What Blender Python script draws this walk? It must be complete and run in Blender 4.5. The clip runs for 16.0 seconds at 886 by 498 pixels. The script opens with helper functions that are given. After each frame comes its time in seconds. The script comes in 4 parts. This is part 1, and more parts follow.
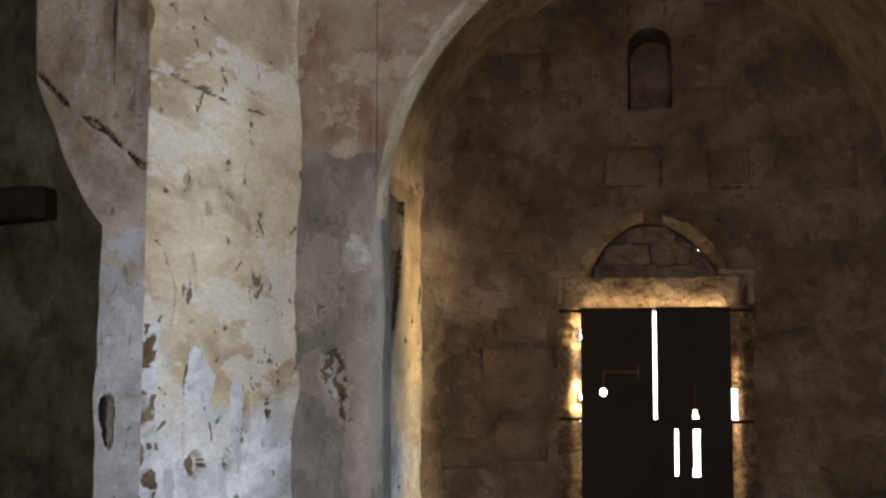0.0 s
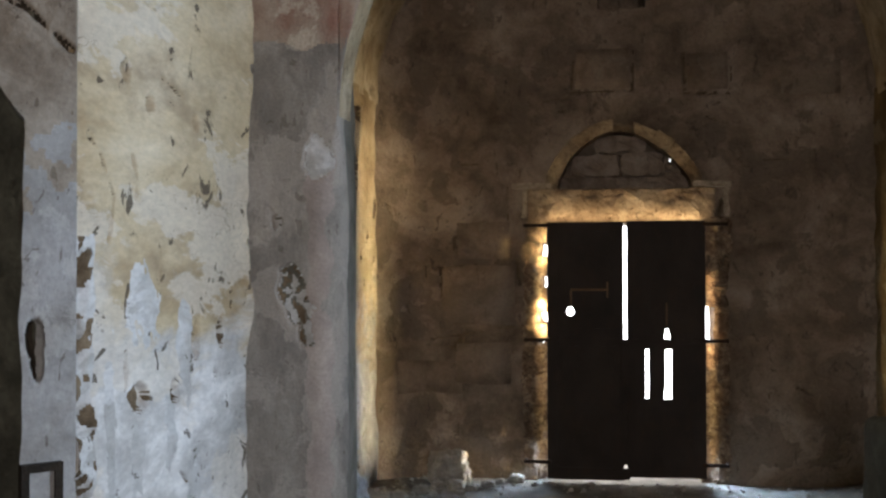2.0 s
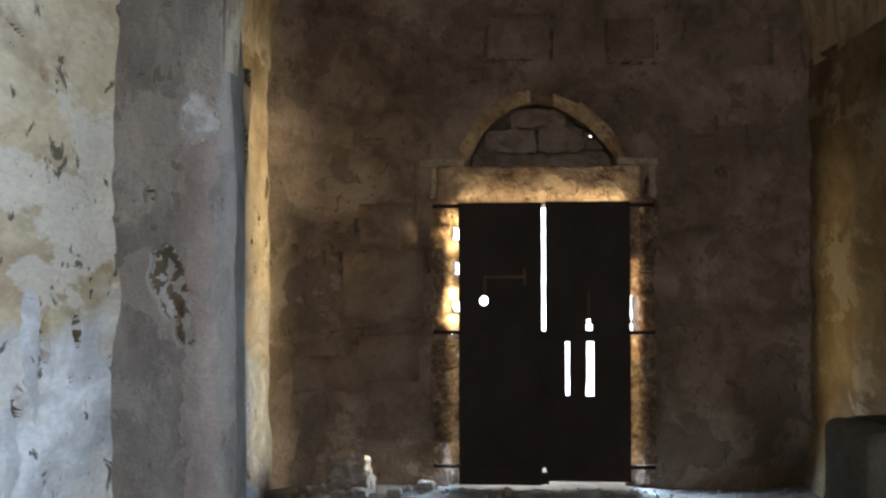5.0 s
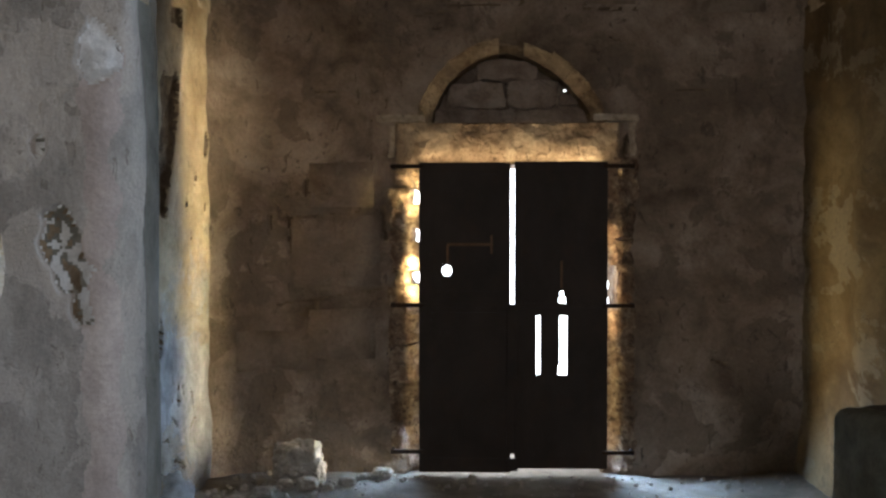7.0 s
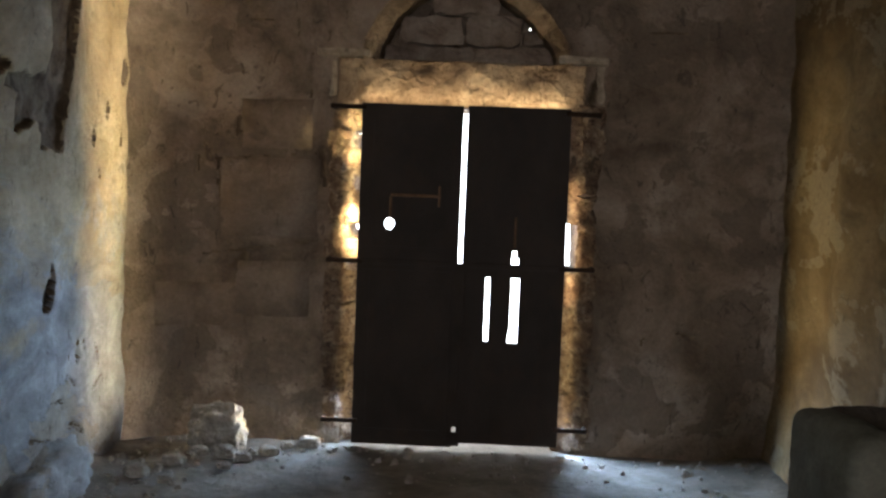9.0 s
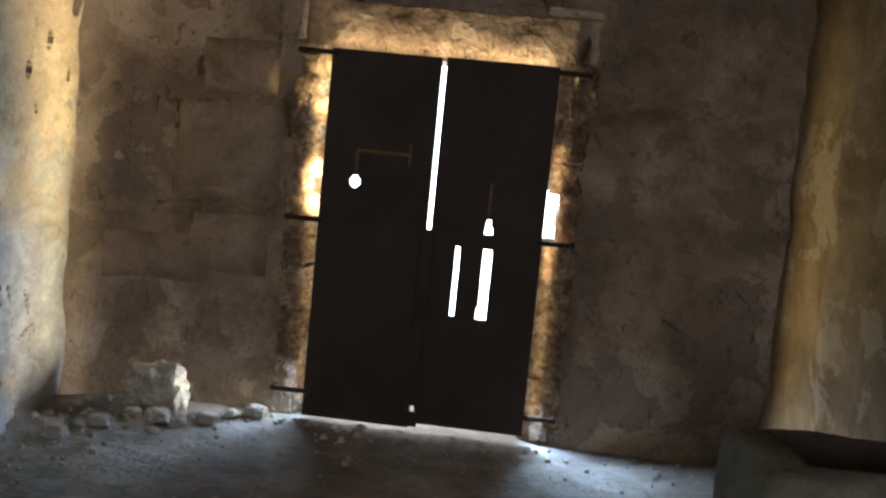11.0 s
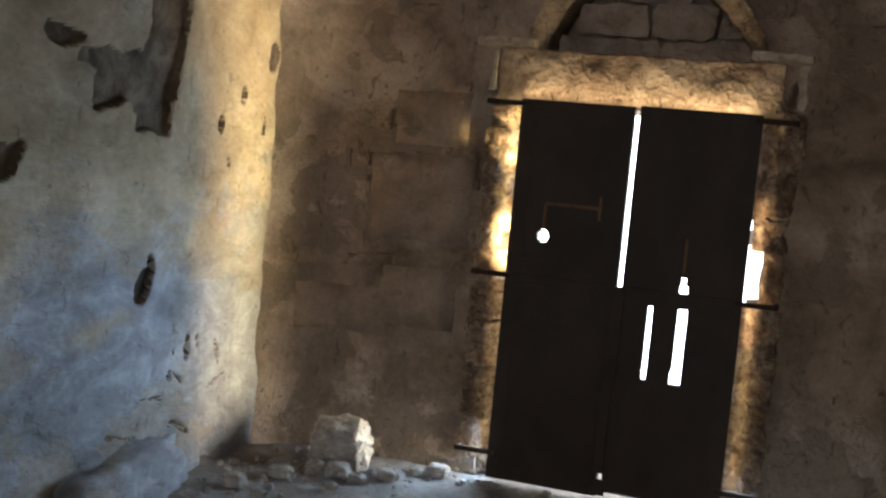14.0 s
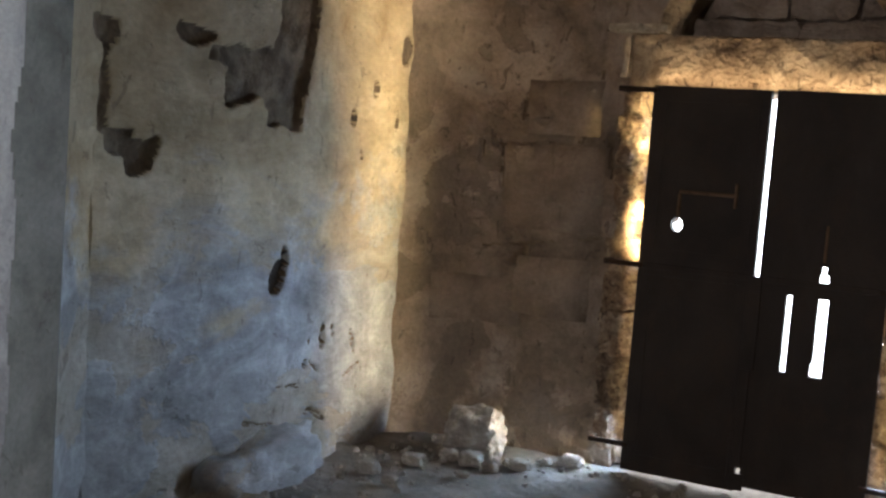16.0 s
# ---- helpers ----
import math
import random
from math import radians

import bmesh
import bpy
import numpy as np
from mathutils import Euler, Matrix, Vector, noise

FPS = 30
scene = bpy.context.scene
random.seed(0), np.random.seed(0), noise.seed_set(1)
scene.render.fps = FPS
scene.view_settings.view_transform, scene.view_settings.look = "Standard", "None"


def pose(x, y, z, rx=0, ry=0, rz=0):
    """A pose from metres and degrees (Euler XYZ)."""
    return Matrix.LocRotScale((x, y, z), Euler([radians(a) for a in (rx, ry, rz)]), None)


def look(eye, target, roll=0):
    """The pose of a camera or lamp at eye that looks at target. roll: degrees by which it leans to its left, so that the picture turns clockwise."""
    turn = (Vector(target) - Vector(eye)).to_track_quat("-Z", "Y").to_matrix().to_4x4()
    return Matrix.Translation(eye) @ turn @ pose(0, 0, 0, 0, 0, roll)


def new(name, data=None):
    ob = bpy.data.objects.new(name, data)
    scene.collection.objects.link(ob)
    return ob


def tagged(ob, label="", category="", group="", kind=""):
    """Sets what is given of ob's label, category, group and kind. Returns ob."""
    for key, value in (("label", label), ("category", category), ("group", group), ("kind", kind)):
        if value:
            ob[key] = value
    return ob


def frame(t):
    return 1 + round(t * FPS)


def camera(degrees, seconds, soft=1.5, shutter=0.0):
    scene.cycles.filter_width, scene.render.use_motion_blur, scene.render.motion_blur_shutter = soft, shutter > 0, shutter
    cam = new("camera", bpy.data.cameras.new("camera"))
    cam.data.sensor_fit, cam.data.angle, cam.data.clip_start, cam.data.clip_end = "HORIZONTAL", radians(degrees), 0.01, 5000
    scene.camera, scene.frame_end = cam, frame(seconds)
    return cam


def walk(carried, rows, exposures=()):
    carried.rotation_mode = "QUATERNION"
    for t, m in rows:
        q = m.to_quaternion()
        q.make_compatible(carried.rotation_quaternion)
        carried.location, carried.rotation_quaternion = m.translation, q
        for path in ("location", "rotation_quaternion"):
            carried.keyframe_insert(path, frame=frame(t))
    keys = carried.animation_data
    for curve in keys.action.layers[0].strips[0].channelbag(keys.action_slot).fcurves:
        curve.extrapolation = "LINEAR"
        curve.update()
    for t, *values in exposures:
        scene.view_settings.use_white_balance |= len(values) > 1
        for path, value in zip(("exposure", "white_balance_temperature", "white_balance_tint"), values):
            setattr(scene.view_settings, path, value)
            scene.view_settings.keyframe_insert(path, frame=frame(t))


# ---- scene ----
cam = camera(42.0, 16.0, soft=2.5)
PATH = [
    (0, (0.276, -9.499, 1.624), (-0.147, -7.553, 1.8), 0.2),
    (0.5, (0.166, -9.373, 1.6), (-0.228, -7.419, 1.762), 0.1),
    (1, (0.091, -9.239, 1.595), (-0.277, -7.278, 1.727), 0.0),
    (1.5, (-0.019, -9.022, 1.598), (-0.351, -7.051, 1.681), -0.0),
    (2, (-0.062, -8.891, 1.606), (-0.368, -6.915, 1.644), -0.1),
    (2.5, (-0.082, -8.805, 1.612), (-0.358, -6.824, 1.618), -0.1),
    (3, (-0.113, -8.686, 1.606), (-0.36, -6.702, 1.606), -0.0),
    (3.5, (-0.146, -8.563, 1.605), (-0.363, -6.575, 1.612), 0.1),
    (4, (-0.203, -8.398, 1.584), (-0.383, -6.407, 1.608), -0.0),
    (6.5, (-0.257, -7.512, 1.577), (-0.335, -5.514, 1.559), -0.1),
    (7, (-0.222, -7.308, 1.571), (-0.292, -5.31, 1.533), 0.0),
    (7.5, (-0.195, -7.126, 1.566), (-0.259, -5.127, 1.512), 0.3),
    (8, (-0.071, -6.946, 1.573), (-0.148, -4.949, 1.495), 1.0),
    (8.5, (0.021, -6.772, 1.596), (-0.059, -4.776, 1.489), 1.5),
    (9, (0.106, -6.6, 1.595), (0.032, -4.605, 1.464), 2.3),
    (9.5, (0.277, -6.469, 1.603), (0.183, -4.477, 1.45), 2.7),
    (12, (0.756, -5.854, 1.624), (0.492, -3.885, 1.389), 7.6),
    (12.5, (0.803, -5.861, 1.536), (0.463, -3.905, 1.295), 7.0),
    (13, (0.864, -5.815, 1.609), (0.417, -3.879, 1.383), 6.2),
    (13.5, (0.938, -5.751, 1.66), (0.385, -3.837, 1.479), 5.6),
    (14, (0.913, -5.718, 1.635), (0.287, -3.825, 1.48), 5.4),
    (14.5, (0.987, -5.673, 1.625), (0.269, -3.813, 1.466), 5.3),
    (15, (0.992, -5.667, 1.604), (0.203, -3.836, 1.443), 4.9),
    (15.5, (1.039, -5.674, 1.628), (0.194, -3.869, 1.45), 4.8),
    (16, (1.076, -5.663, 1.631), (0.189, -3.88, 1.442), 4.3),
]
walk(cam, [(t, look(eye, aim, lean)) for t, eye, aim, lean in PATH],
     exposures=[(0, 0.0, 6750, 15), (3, 0.0, 6250, 10), (6.5, 0.02, 6100, 10), (8, 0.05, 6100, 10), (9.5, 0.25, 6100, 10), (12, 0.38, 6000, 10), (14.5, 0.38, 6050, 11), (16, 0.30, 6150, 13)])

# ---- light ----
world = bpy.data.worlds.new("sky")
scene.world = world
world.use_nodes = True
wn = world.node_tree
sky = wn.nodes.new("ShaderNodeTexSky")
sky.sky_type, sky.sun_disc, sky.sun_elevation, sky.sun_rotation = "NISHITA", False, radians(38), radians(20)
wn.links.new(sky.outputs[0], wn.nodes["Background"].inputs[0])
wn.nodes["Background"].inputs[1].default_value = 0.12


def sun_lamp():
    data = bpy.data.lights.new("sun", "SUN")
    data.energy, data.angle, data.color = 4.0, radians(0.5), (1.0, 0.93, 0.82)
    new("sun", data).matrix_world = look((2.0, 6.0, 6.0), (0.0, 0.0, 0.0))


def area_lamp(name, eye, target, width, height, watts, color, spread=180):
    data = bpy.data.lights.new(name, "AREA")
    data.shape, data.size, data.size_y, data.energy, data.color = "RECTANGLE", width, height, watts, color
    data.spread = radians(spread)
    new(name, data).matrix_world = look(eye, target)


BLUE, WARM, DAY, COURT = (0.52, 0.73, 1.0), (1.0, 0.77, 0.36), (0.67, 0.825, 1.0), (1.0, 0.90, 0.84)
sun_lamp()
# daylight of the window in the side wall and of the sunlit yard behind the walker
area_lamp("window_light", (2.68, -4.62, 2.2), (-1.9, -4.4, 1.35), 0.44, 1.6, 192, DAY)
area_lamp("entrance_light", (0.8, -11.3, 2.0), (-0.6, -3.0, 4.5), 1.2, 1.8, 120, COURT)
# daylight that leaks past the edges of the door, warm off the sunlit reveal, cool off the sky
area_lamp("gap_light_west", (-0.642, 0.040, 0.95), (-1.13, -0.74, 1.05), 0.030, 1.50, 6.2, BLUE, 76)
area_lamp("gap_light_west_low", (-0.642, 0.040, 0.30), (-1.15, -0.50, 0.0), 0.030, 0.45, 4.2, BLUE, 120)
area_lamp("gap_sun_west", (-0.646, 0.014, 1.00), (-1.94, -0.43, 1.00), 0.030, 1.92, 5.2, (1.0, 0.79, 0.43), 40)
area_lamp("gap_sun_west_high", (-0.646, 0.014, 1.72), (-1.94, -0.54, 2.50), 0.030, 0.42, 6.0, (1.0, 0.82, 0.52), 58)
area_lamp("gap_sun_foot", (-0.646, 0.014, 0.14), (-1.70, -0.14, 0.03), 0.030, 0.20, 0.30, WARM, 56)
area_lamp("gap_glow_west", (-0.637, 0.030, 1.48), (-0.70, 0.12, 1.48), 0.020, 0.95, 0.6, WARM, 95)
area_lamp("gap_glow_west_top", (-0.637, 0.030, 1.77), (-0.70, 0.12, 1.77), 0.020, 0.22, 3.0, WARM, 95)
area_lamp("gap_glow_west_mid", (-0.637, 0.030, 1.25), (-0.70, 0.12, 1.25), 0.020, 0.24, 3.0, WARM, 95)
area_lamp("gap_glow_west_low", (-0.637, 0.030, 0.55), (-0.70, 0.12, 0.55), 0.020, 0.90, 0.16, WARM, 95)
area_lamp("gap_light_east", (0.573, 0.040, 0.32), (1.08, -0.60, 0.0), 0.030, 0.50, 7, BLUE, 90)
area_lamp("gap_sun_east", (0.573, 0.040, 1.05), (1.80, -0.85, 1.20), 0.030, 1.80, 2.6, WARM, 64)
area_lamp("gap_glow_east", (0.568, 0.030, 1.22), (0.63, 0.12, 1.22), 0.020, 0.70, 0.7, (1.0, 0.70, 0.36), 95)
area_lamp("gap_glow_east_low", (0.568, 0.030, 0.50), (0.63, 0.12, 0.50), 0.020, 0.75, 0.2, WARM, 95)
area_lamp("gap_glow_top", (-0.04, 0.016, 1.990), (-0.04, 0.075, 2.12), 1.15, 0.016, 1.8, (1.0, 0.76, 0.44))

# ---- materials ----
def material(name, colors, scale=3.0, rough=0.9, bump=0.3, grain=60.0, stain=(0.5, 0.5, 0.5), stain_amount=0.35, metal=0.0, drip=1.0, vary=0.0, peel=None, peel_amount=0.8, cracks=0.0, specks=0.0, dado=None, along=1.0):
    """Two or three base colours mixed by broad noise, darkened by stains, with fine grain and relief."""
    m = bpy.data.materials.new(name)
    m.use_nodes = True
    n, l = m.node_tree.nodes, m.node_tree.links
    b = n["Principled BSDF"]
    raw = n.new("ShaderNodeTexCoord")
    co = n.new("ShaderNodeMapping")
    co.inputs["Scale"].default_value = (1, along, 1)
    l.new(raw.outputs["Object"], co.inputs[0])
    sep = n.new("ShaderNodeMapping")
    sep.inputs["Scale"].default_value = (1, along, drip)
    l.new(raw.outputs["Object"], sep.inputs[0])

    def noise_tex(s, detail, dist=0.0, src=None):
        t = n.new("ShaderNodeTexNoise")
        t.inputs["Scale"].default_value, t.inputs["Detail"].default_value, t.inputs["Distortion"].default_value = s, detail, dist
        t.inputs["Roughness"].default_value = 0.62
        l.new((src or sep).outputs[0], t.inputs[0])
        return t

    def ramp(src, stops):
        r = n.new("ShaderNodeValToRGB")
        e = r.color_ramp.elements
        while len(e) < len(stops):
            e.new(0.5)
        for el, (p, c) in zip(e, stops):
            el.position, el.color = p, (*c, 1)
        l.new(src, r.inputs[0])
        return r

    def mix(fac, a, c, mode="MIX"):
        x = n.new("ShaderNodeMix")
        x.data_type, x.blend_type = "RGBA", mode
        if isinstance(fac, float):
            x.inputs[0].default_value = fac
        else:
            l.new(fac, x.inputs[0])
        l.new(a, x.inputs[6])
        l.new(c, x.inputs[7])
        return x.outputs[2]

    broad = noise_tex(scale, 6, 0.4)
    k = len(colors)
    base = ramp(broad.outputs[0], [(0.34 + 0.32 * i / max(1, k - 1), c) for i, c in enumerate(colors)]).outputs[0]
    st = noise_tex(scale * 2.7, 8, 0.35)
    mask = ramp(st.outputs[0], [(0.50, (0, 0, 0)), (0.66, (1, 1, 1))])
    f = n.new("ShaderNodeMath")
    f.operation = "MULTIPLY"
    f.inputs[1].default_value = stain_amount
    l.new(mask.outputs[0], f.inputs[0])
    rgb = n.new("ShaderNodeRGB")
    rgb.outputs[0].default_value = (*stain, 1)
    col = mix(f.outputs[0], base, rgb.outputs[0])
    g = noise_tex(grain, 4, 0.0, co)
    gr = ramp(g.outputs[0], [(0.3, (0.84, 0.84, 0.84)), (0.7, (1.08, 1.07, 1.06))])
    col = mix(1.0, col, gr.outputs[0], "MULTIPLY")
    if vary:
        info = n.new("ShaderNodeObjectInfo")
        vr = ramp(info.outputs["Random"], [(0.0, (1 - vary, 1 - vary, 1 - vary)), (1.0, (1 + vary, 1 + vary * 0.9, 1 + vary * 0.75))])
        col = mix(1.0, col, vr.outputs[0], "MULTIPLY")
    relief = []
    if dado:
        xyz = n.new("ShaderNodeSeparateXYZ")
        l.new(co.outputs[0], xyz.inputs[0])
        dn = noise_tex(1.5, 6, 0.7)
        ms = n.new("ShaderNodeMath")
        ms.operation = "MULTIPLY_ADD"
        ms.inputs[1].default_value = 3.4
        l.new(dn.outputs[0], ms.inputs[0])
        neg = n.new("ShaderNodeMath")
        neg.operation = "SUBTRACT"
        neg.inputs[0].default_value = dado[0] - 1.7
        l.new(xyz.outputs[2], neg.inputs[1])
        l.new(neg.outputs[0], ms.inputs[2])
        dm = ramp(ms.outputs[0], [(0.0, (0, 0, 0)), (0.42, (1, 1, 1))])
        df = n.new("ShaderNodeMath")
        df.operation = "MULTIPLY"
        df.inputs[1].default_value = 0.9
        l.new(dm.outputs[0], df.inputs[0])
        dtone = ramp(noise_tex(5.0, 7, 0.6).outputs[0], [(0.36, tuple(c * 0.68 for c in dado[1])), (0.5, dado[1]), (0.62, tuple(min(0.82, c * 1.4) for c in dado[1]))])
        col = mix(df.outputs[0], col, mix(1.0, dtone.outputs[0], gr.outputs[0], "MULTIPLY"))
        relief.append((dm.outputs[0], 0.12))
    if peel:
        pn = noise_tex(scale * 1.15, 8, 0.35, co)
        pm = ramp(pn.outputs[0], [(0.535, (0, 0, 0)), (0.555, (1, 1, 1))])
        pc = n.new("ShaderNodeRGB")
        pc.outputs[0].default_value = (*peel, 1)
        pf = n.new("ShaderNodeMath")
        pf.operation = "MULTIPLY"
        pf.inputs[1].default_value = peel_amount
        l.new(pm.outputs[0], pf.inputs[0])
        pcol = mix(1.0, pc.outputs[0], gr.outputs[0], "MULTIPLY")
        col = mix(pf.outputs[0], col, pcol)
        relief.append((pm.outputs[0], -0.32))
    if cracks:
        warp = noise_tex(3.0, 5, 0.0, co)
        wm = n.new("ShaderNodeVectorMath")
        wm.operation = "MULTIPLY_ADD"
        wm.inputs[1].default_value = (1.1, 1.1, 1.1)
        l.new(warp.outputs["Color"], wm.inputs[0])
        l.new(co.outputs[0], wm.inputs[2])
        vo = n.new("ShaderNodeTexVoronoi")
        vo.feature = "DISTANCE_TO_EDGE"
        vo.inputs["Scale"].default_value = 2.1
        l.new(wm.outputs[0], vo.inputs["Vector"])
        line = ramp(vo.outputs["Distance"], [(0.0, (1, 1, 1)), (0.008, (0, 0, 0))])
        gate = ramp(noise_tex(2.0, 3, 0.0, co).outputs[0], [(0.50, (0, 0, 0)), (0.60, (1, 1, 1))])
        both = mix(1.0, line.outputs[0], gate.outputs[0], "MULTIPLY")
        cf = n.new("ShaderNodeMath")
        cf.operation = "MULTIPLY"
        cf.inputs[1].default_value = cracks
        l.new(both, cf.inputs[0])
        dk = n.new("ShaderNodeRGB")
        dk.outputs[0].default_value = (0.07, 0.055, 0.04, 1)
        col = mix(cf.outputs[0], col, dk.outputs[0])
        relief.append((both, -0.8))
    if specks:
        sq = n.new("ShaderNodeMapping")
        sq.inputs["Scale"].default_value = (1, 1, 0.5)
        l.new(co.outputs[0], sq.inputs[0])
        sn = noise_tex(15.0, 4, 0.9, sq)
        sm = ramp(sn.outputs[0], [(0.632, (0, 0, 0)), (0.655, (1, 1, 1))])
        sf = n.new("ShaderNodeMath")
        sf.operation = "MULTIPLY"
        sf.inputs[1].default_value = specks
        l.new(sm.outputs[0], sf.inputs[0])
        dk2 = n.new("ShaderNodeRGB")
        dk2.outputs[0].default_value = (0.09, 0.07, 0.05, 1)
        col = mix(sf.outputs[0], col, dk2.outputs[0])
        relief.append((sm.outputs[0], -0.7))
    l.new(col, b.inputs["Base Color"])
    b.inputs["Roughness"].default_value, b.inputs["Metallic"].default_value = rough, metal
    b.inputs["Specular IOR Level"].default_value = 0.25
    mid = noise_tex(scale * 5, 8, 0.3)
    add = n.new("ShaderNodeMath")
    add.operation = "MULTIPLY_ADD"
    add.inputs[1].default_value = 0.35
    l.new(g.outputs[0], add.inputs[0])
    l.new(mid.outputs[0], add.inputs[2])
    height = add.outputs[0]
    for src, k in relief:
        ad = n.new("ShaderNodeMath")
        ad.operation = "MULTIPLY_ADD"
        ad.inputs[1].default_value = k
        l.new(src, ad.inputs[0])
        l.new(height, ad.inputs[2])
        height = ad.outputs[0]
    bp = n.new("ShaderNodeBump")
    bp.inputs["Strength"].default_value, bp.inputs["Distance"].default_value = bump, 0.03
    l.new(height, bp.inputs["Height"])
    l.new(bp.outputs[0], b.inputs["Normal"])
    return m


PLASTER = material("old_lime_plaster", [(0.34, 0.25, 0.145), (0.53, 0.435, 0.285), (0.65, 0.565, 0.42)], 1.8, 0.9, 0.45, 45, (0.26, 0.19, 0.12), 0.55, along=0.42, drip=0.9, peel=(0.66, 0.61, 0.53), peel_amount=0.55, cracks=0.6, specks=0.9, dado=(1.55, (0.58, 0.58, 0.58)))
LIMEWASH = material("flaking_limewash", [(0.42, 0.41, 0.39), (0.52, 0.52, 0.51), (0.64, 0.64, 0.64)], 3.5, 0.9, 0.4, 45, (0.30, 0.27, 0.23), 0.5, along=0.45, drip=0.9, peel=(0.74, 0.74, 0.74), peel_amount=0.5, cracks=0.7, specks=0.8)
FRESCO = material("faded_fresco_plaster", [(0.28, 0.18, 0.14), (0.42, 0.34, 0.27), (0.54, 0.48, 0.39)], 2.2, 0.9, 0.4, 70, (0.26, 0.12, 0.09), 0.7, drip=0.75, peel=(0.58, 0.52, 0.43), peel_amount=0.6, cracks=0.6)
CEMENT = material("grey_cement_render", [(0.17, 0.155, 0.140), (0.275, 0.252, 0.228), (0.40, 0.372, 0.335)], 2.2, 0.92, 0.5, 80, (0.50, 0.45, 0.40), 0.5, drip=0.55, peel=(0.42, 0.38, 0.34), peel_amount=0.6, cracks=0.5, specks=0.4)
SIDE = material("worn_side_wall_plaster", [(0.32, 0.235, 0.13), (0.49, 0.39, 0.245), (0.63, 0.535, 0.385)], 1.8, 0.92, 0.5, 40, (0.20, 0.145, 0.085), 0.5, along=0.55, drip=0.95, peel=(0.40, 0.32, 0.21), peel_amount=0.5, cracks=0.5, specks=0.35, dado=(1.48, (0.33, 0.335, 0.34)))
SPRINGER = material("grey_brown_springer_plaster", [(0.25, 0.215, 0.175), (0.34, 0.30, 0.25), (0.43, 0.385, 0.325)], 2.4, 0.92, 0.45, 50, (0.18, 0.145, 0.11), 0.6, cracks=0.9, specks=0.5)
# stained olive render, darkened so the pier's shaded inner side is in the colour
SHADE_STAINED = material("olive_shade_stained_render", [(0.12, 0.112, 0.092), (0.185, 0.174, 0.147), (0.25, 0.236, 0.204)], 1.8, 0.92, 0.4, 60, (0.07, 0.068, 0.05), 0.5, specks=0.4, cracks=0.4)
CREAM = material("cream_arch_plaster", [(0.36, 0.28, 0.17), (0.52, 0.43, 0.29), (0.66, 0.57, 0.42)], 2.6, 0.92, 0.5, 40, (0.22, 0.16, 0.10), 0.6, specks=0.4, cracks=0.4)
OCHRE = material("ochre_side_wall_plaster", [(0.14, 0.092, 0.045), (0.225, 0.157, 0.080), (0.34, 0.26, 0.15)], 1.9, 0.92, 0.45, 40, (0.12, 0.085, 0.05), 0.5, along=0.5, drip=0.9, peel=(0.42, 0.36, 0.26), peel_amount=0.5, cracks=0.6, specks=0.4)
MASONRY = material("dark_masonry", [(0.155, 0.117, 0.083), (0.295, 0.228, 0.170), (0.44, 0.357, 0.28)], 1.9, 0.95, 0.75, 45, (0.12, 0.085, 0.06), 0.5, peel=(0.19, 0.148, 0.112), peel_amount=0.7, cracks=0.6, specks=0.55)
BLOCK = material("plastered_ashlar", [(0.20, 0.15, 0.108), (0.29, 0.225, 0.17), (0.385, 0.312, 0.24)], 1.5, 0.95, 0.5, 45, (0.13, 0.09, 0.06), 0.5, vary=0.06, peel=(0.30, 0.25, 0.19), peel_amount=0.5, specks=0.3)
DRESSED = material("dressed_limestone", [(0.25, 0.175, 0.115), (0.37, 0.275, 0.185), (0.48, 0.38, 0.27)], 4.0, 0.9, 1.0, 40, (0.16, 0.10, 0.06), 0.6, vary=0.12, specks=0.5)
IMPOST = material("pale_impost_stone", [(0.40, 0.33, 0.24), (0.54, 0.46, 0.35), (0.66, 0.58, 0.46)], 5.0, 0.9, 0.9, 40, (0.24, 0.17, 0.11), 0.5, specks=0.4)
RIM = material("brown_arch_stone", [(0.16, 0.115, 0.072), (0.25, 0.19, 0.127), (0.36, 0.285, 0.195)], 4.0, 0.9, 0.9, 40, (0.10, 0.065, 0.042), 0.8, vary=0.2, specks=0.4)
PINK = material("pinkish_plaster", [(0.30, 0.25, 0.23), (0.38, 0.32, 0.29), (0.46, 0.40, 0.36)], 2.5, 0.92, 0.4, 70, (0.26, 0.22, 0.20), 0.4)
GREYWASH = material("grey_blue_plaster", [(0.27, 0.27, 0.265), (0.35, 0.35, 0.35), (0.43, 0.43, 0.43)], 2.4, 0.92, 0.35, 45, (0.20, 0.19, 0.17), 0.5, peel=(0.50, 0.50, 0.49), peel_amount=0.4, specks=0.6)
BARE = material("bare_brown_masonry", [(0.11, 0.080, 0.050), (0.18, 0.132, 0.084), (0.27, 0.205, 0.135)], 5.0, 0.95, 0.9, 40, (0.06, 0.045, 0.03), 0.5)
JAMB = material("reddish_jamb_stone", [(0.15, 0.095, 0.062), (0.27, 0.195, 0.135), (0.45, 0.365, 0.27)], 12.0, 0.92, 1.0, 40, (0.08, 0.05, 0.037), 0.85, vary=0.25, specks=0.9)
# stained masonry whose base colour also carries the dark of the unlit recess
DIM = material("shade_toned_stained_masonry", [(0.06, 0.058, 0.045), (0.12, 0.118, 0.092), (0.21, 0.205, 0.165)], 2.5, 0.95, 0.7, 40, (0.04, 0.04, 0.03), 0.6, specks=0.5)
INFILL = material("infill_stone", [(0.26, 0.20, 0.15), (0.36, 0.29, 0.23), (0.44, 0.37, 0.30)], 4.0, 0.95, 0.6, 45, (0.16, 0.12, 0.09), 0.4, vary=0.15)
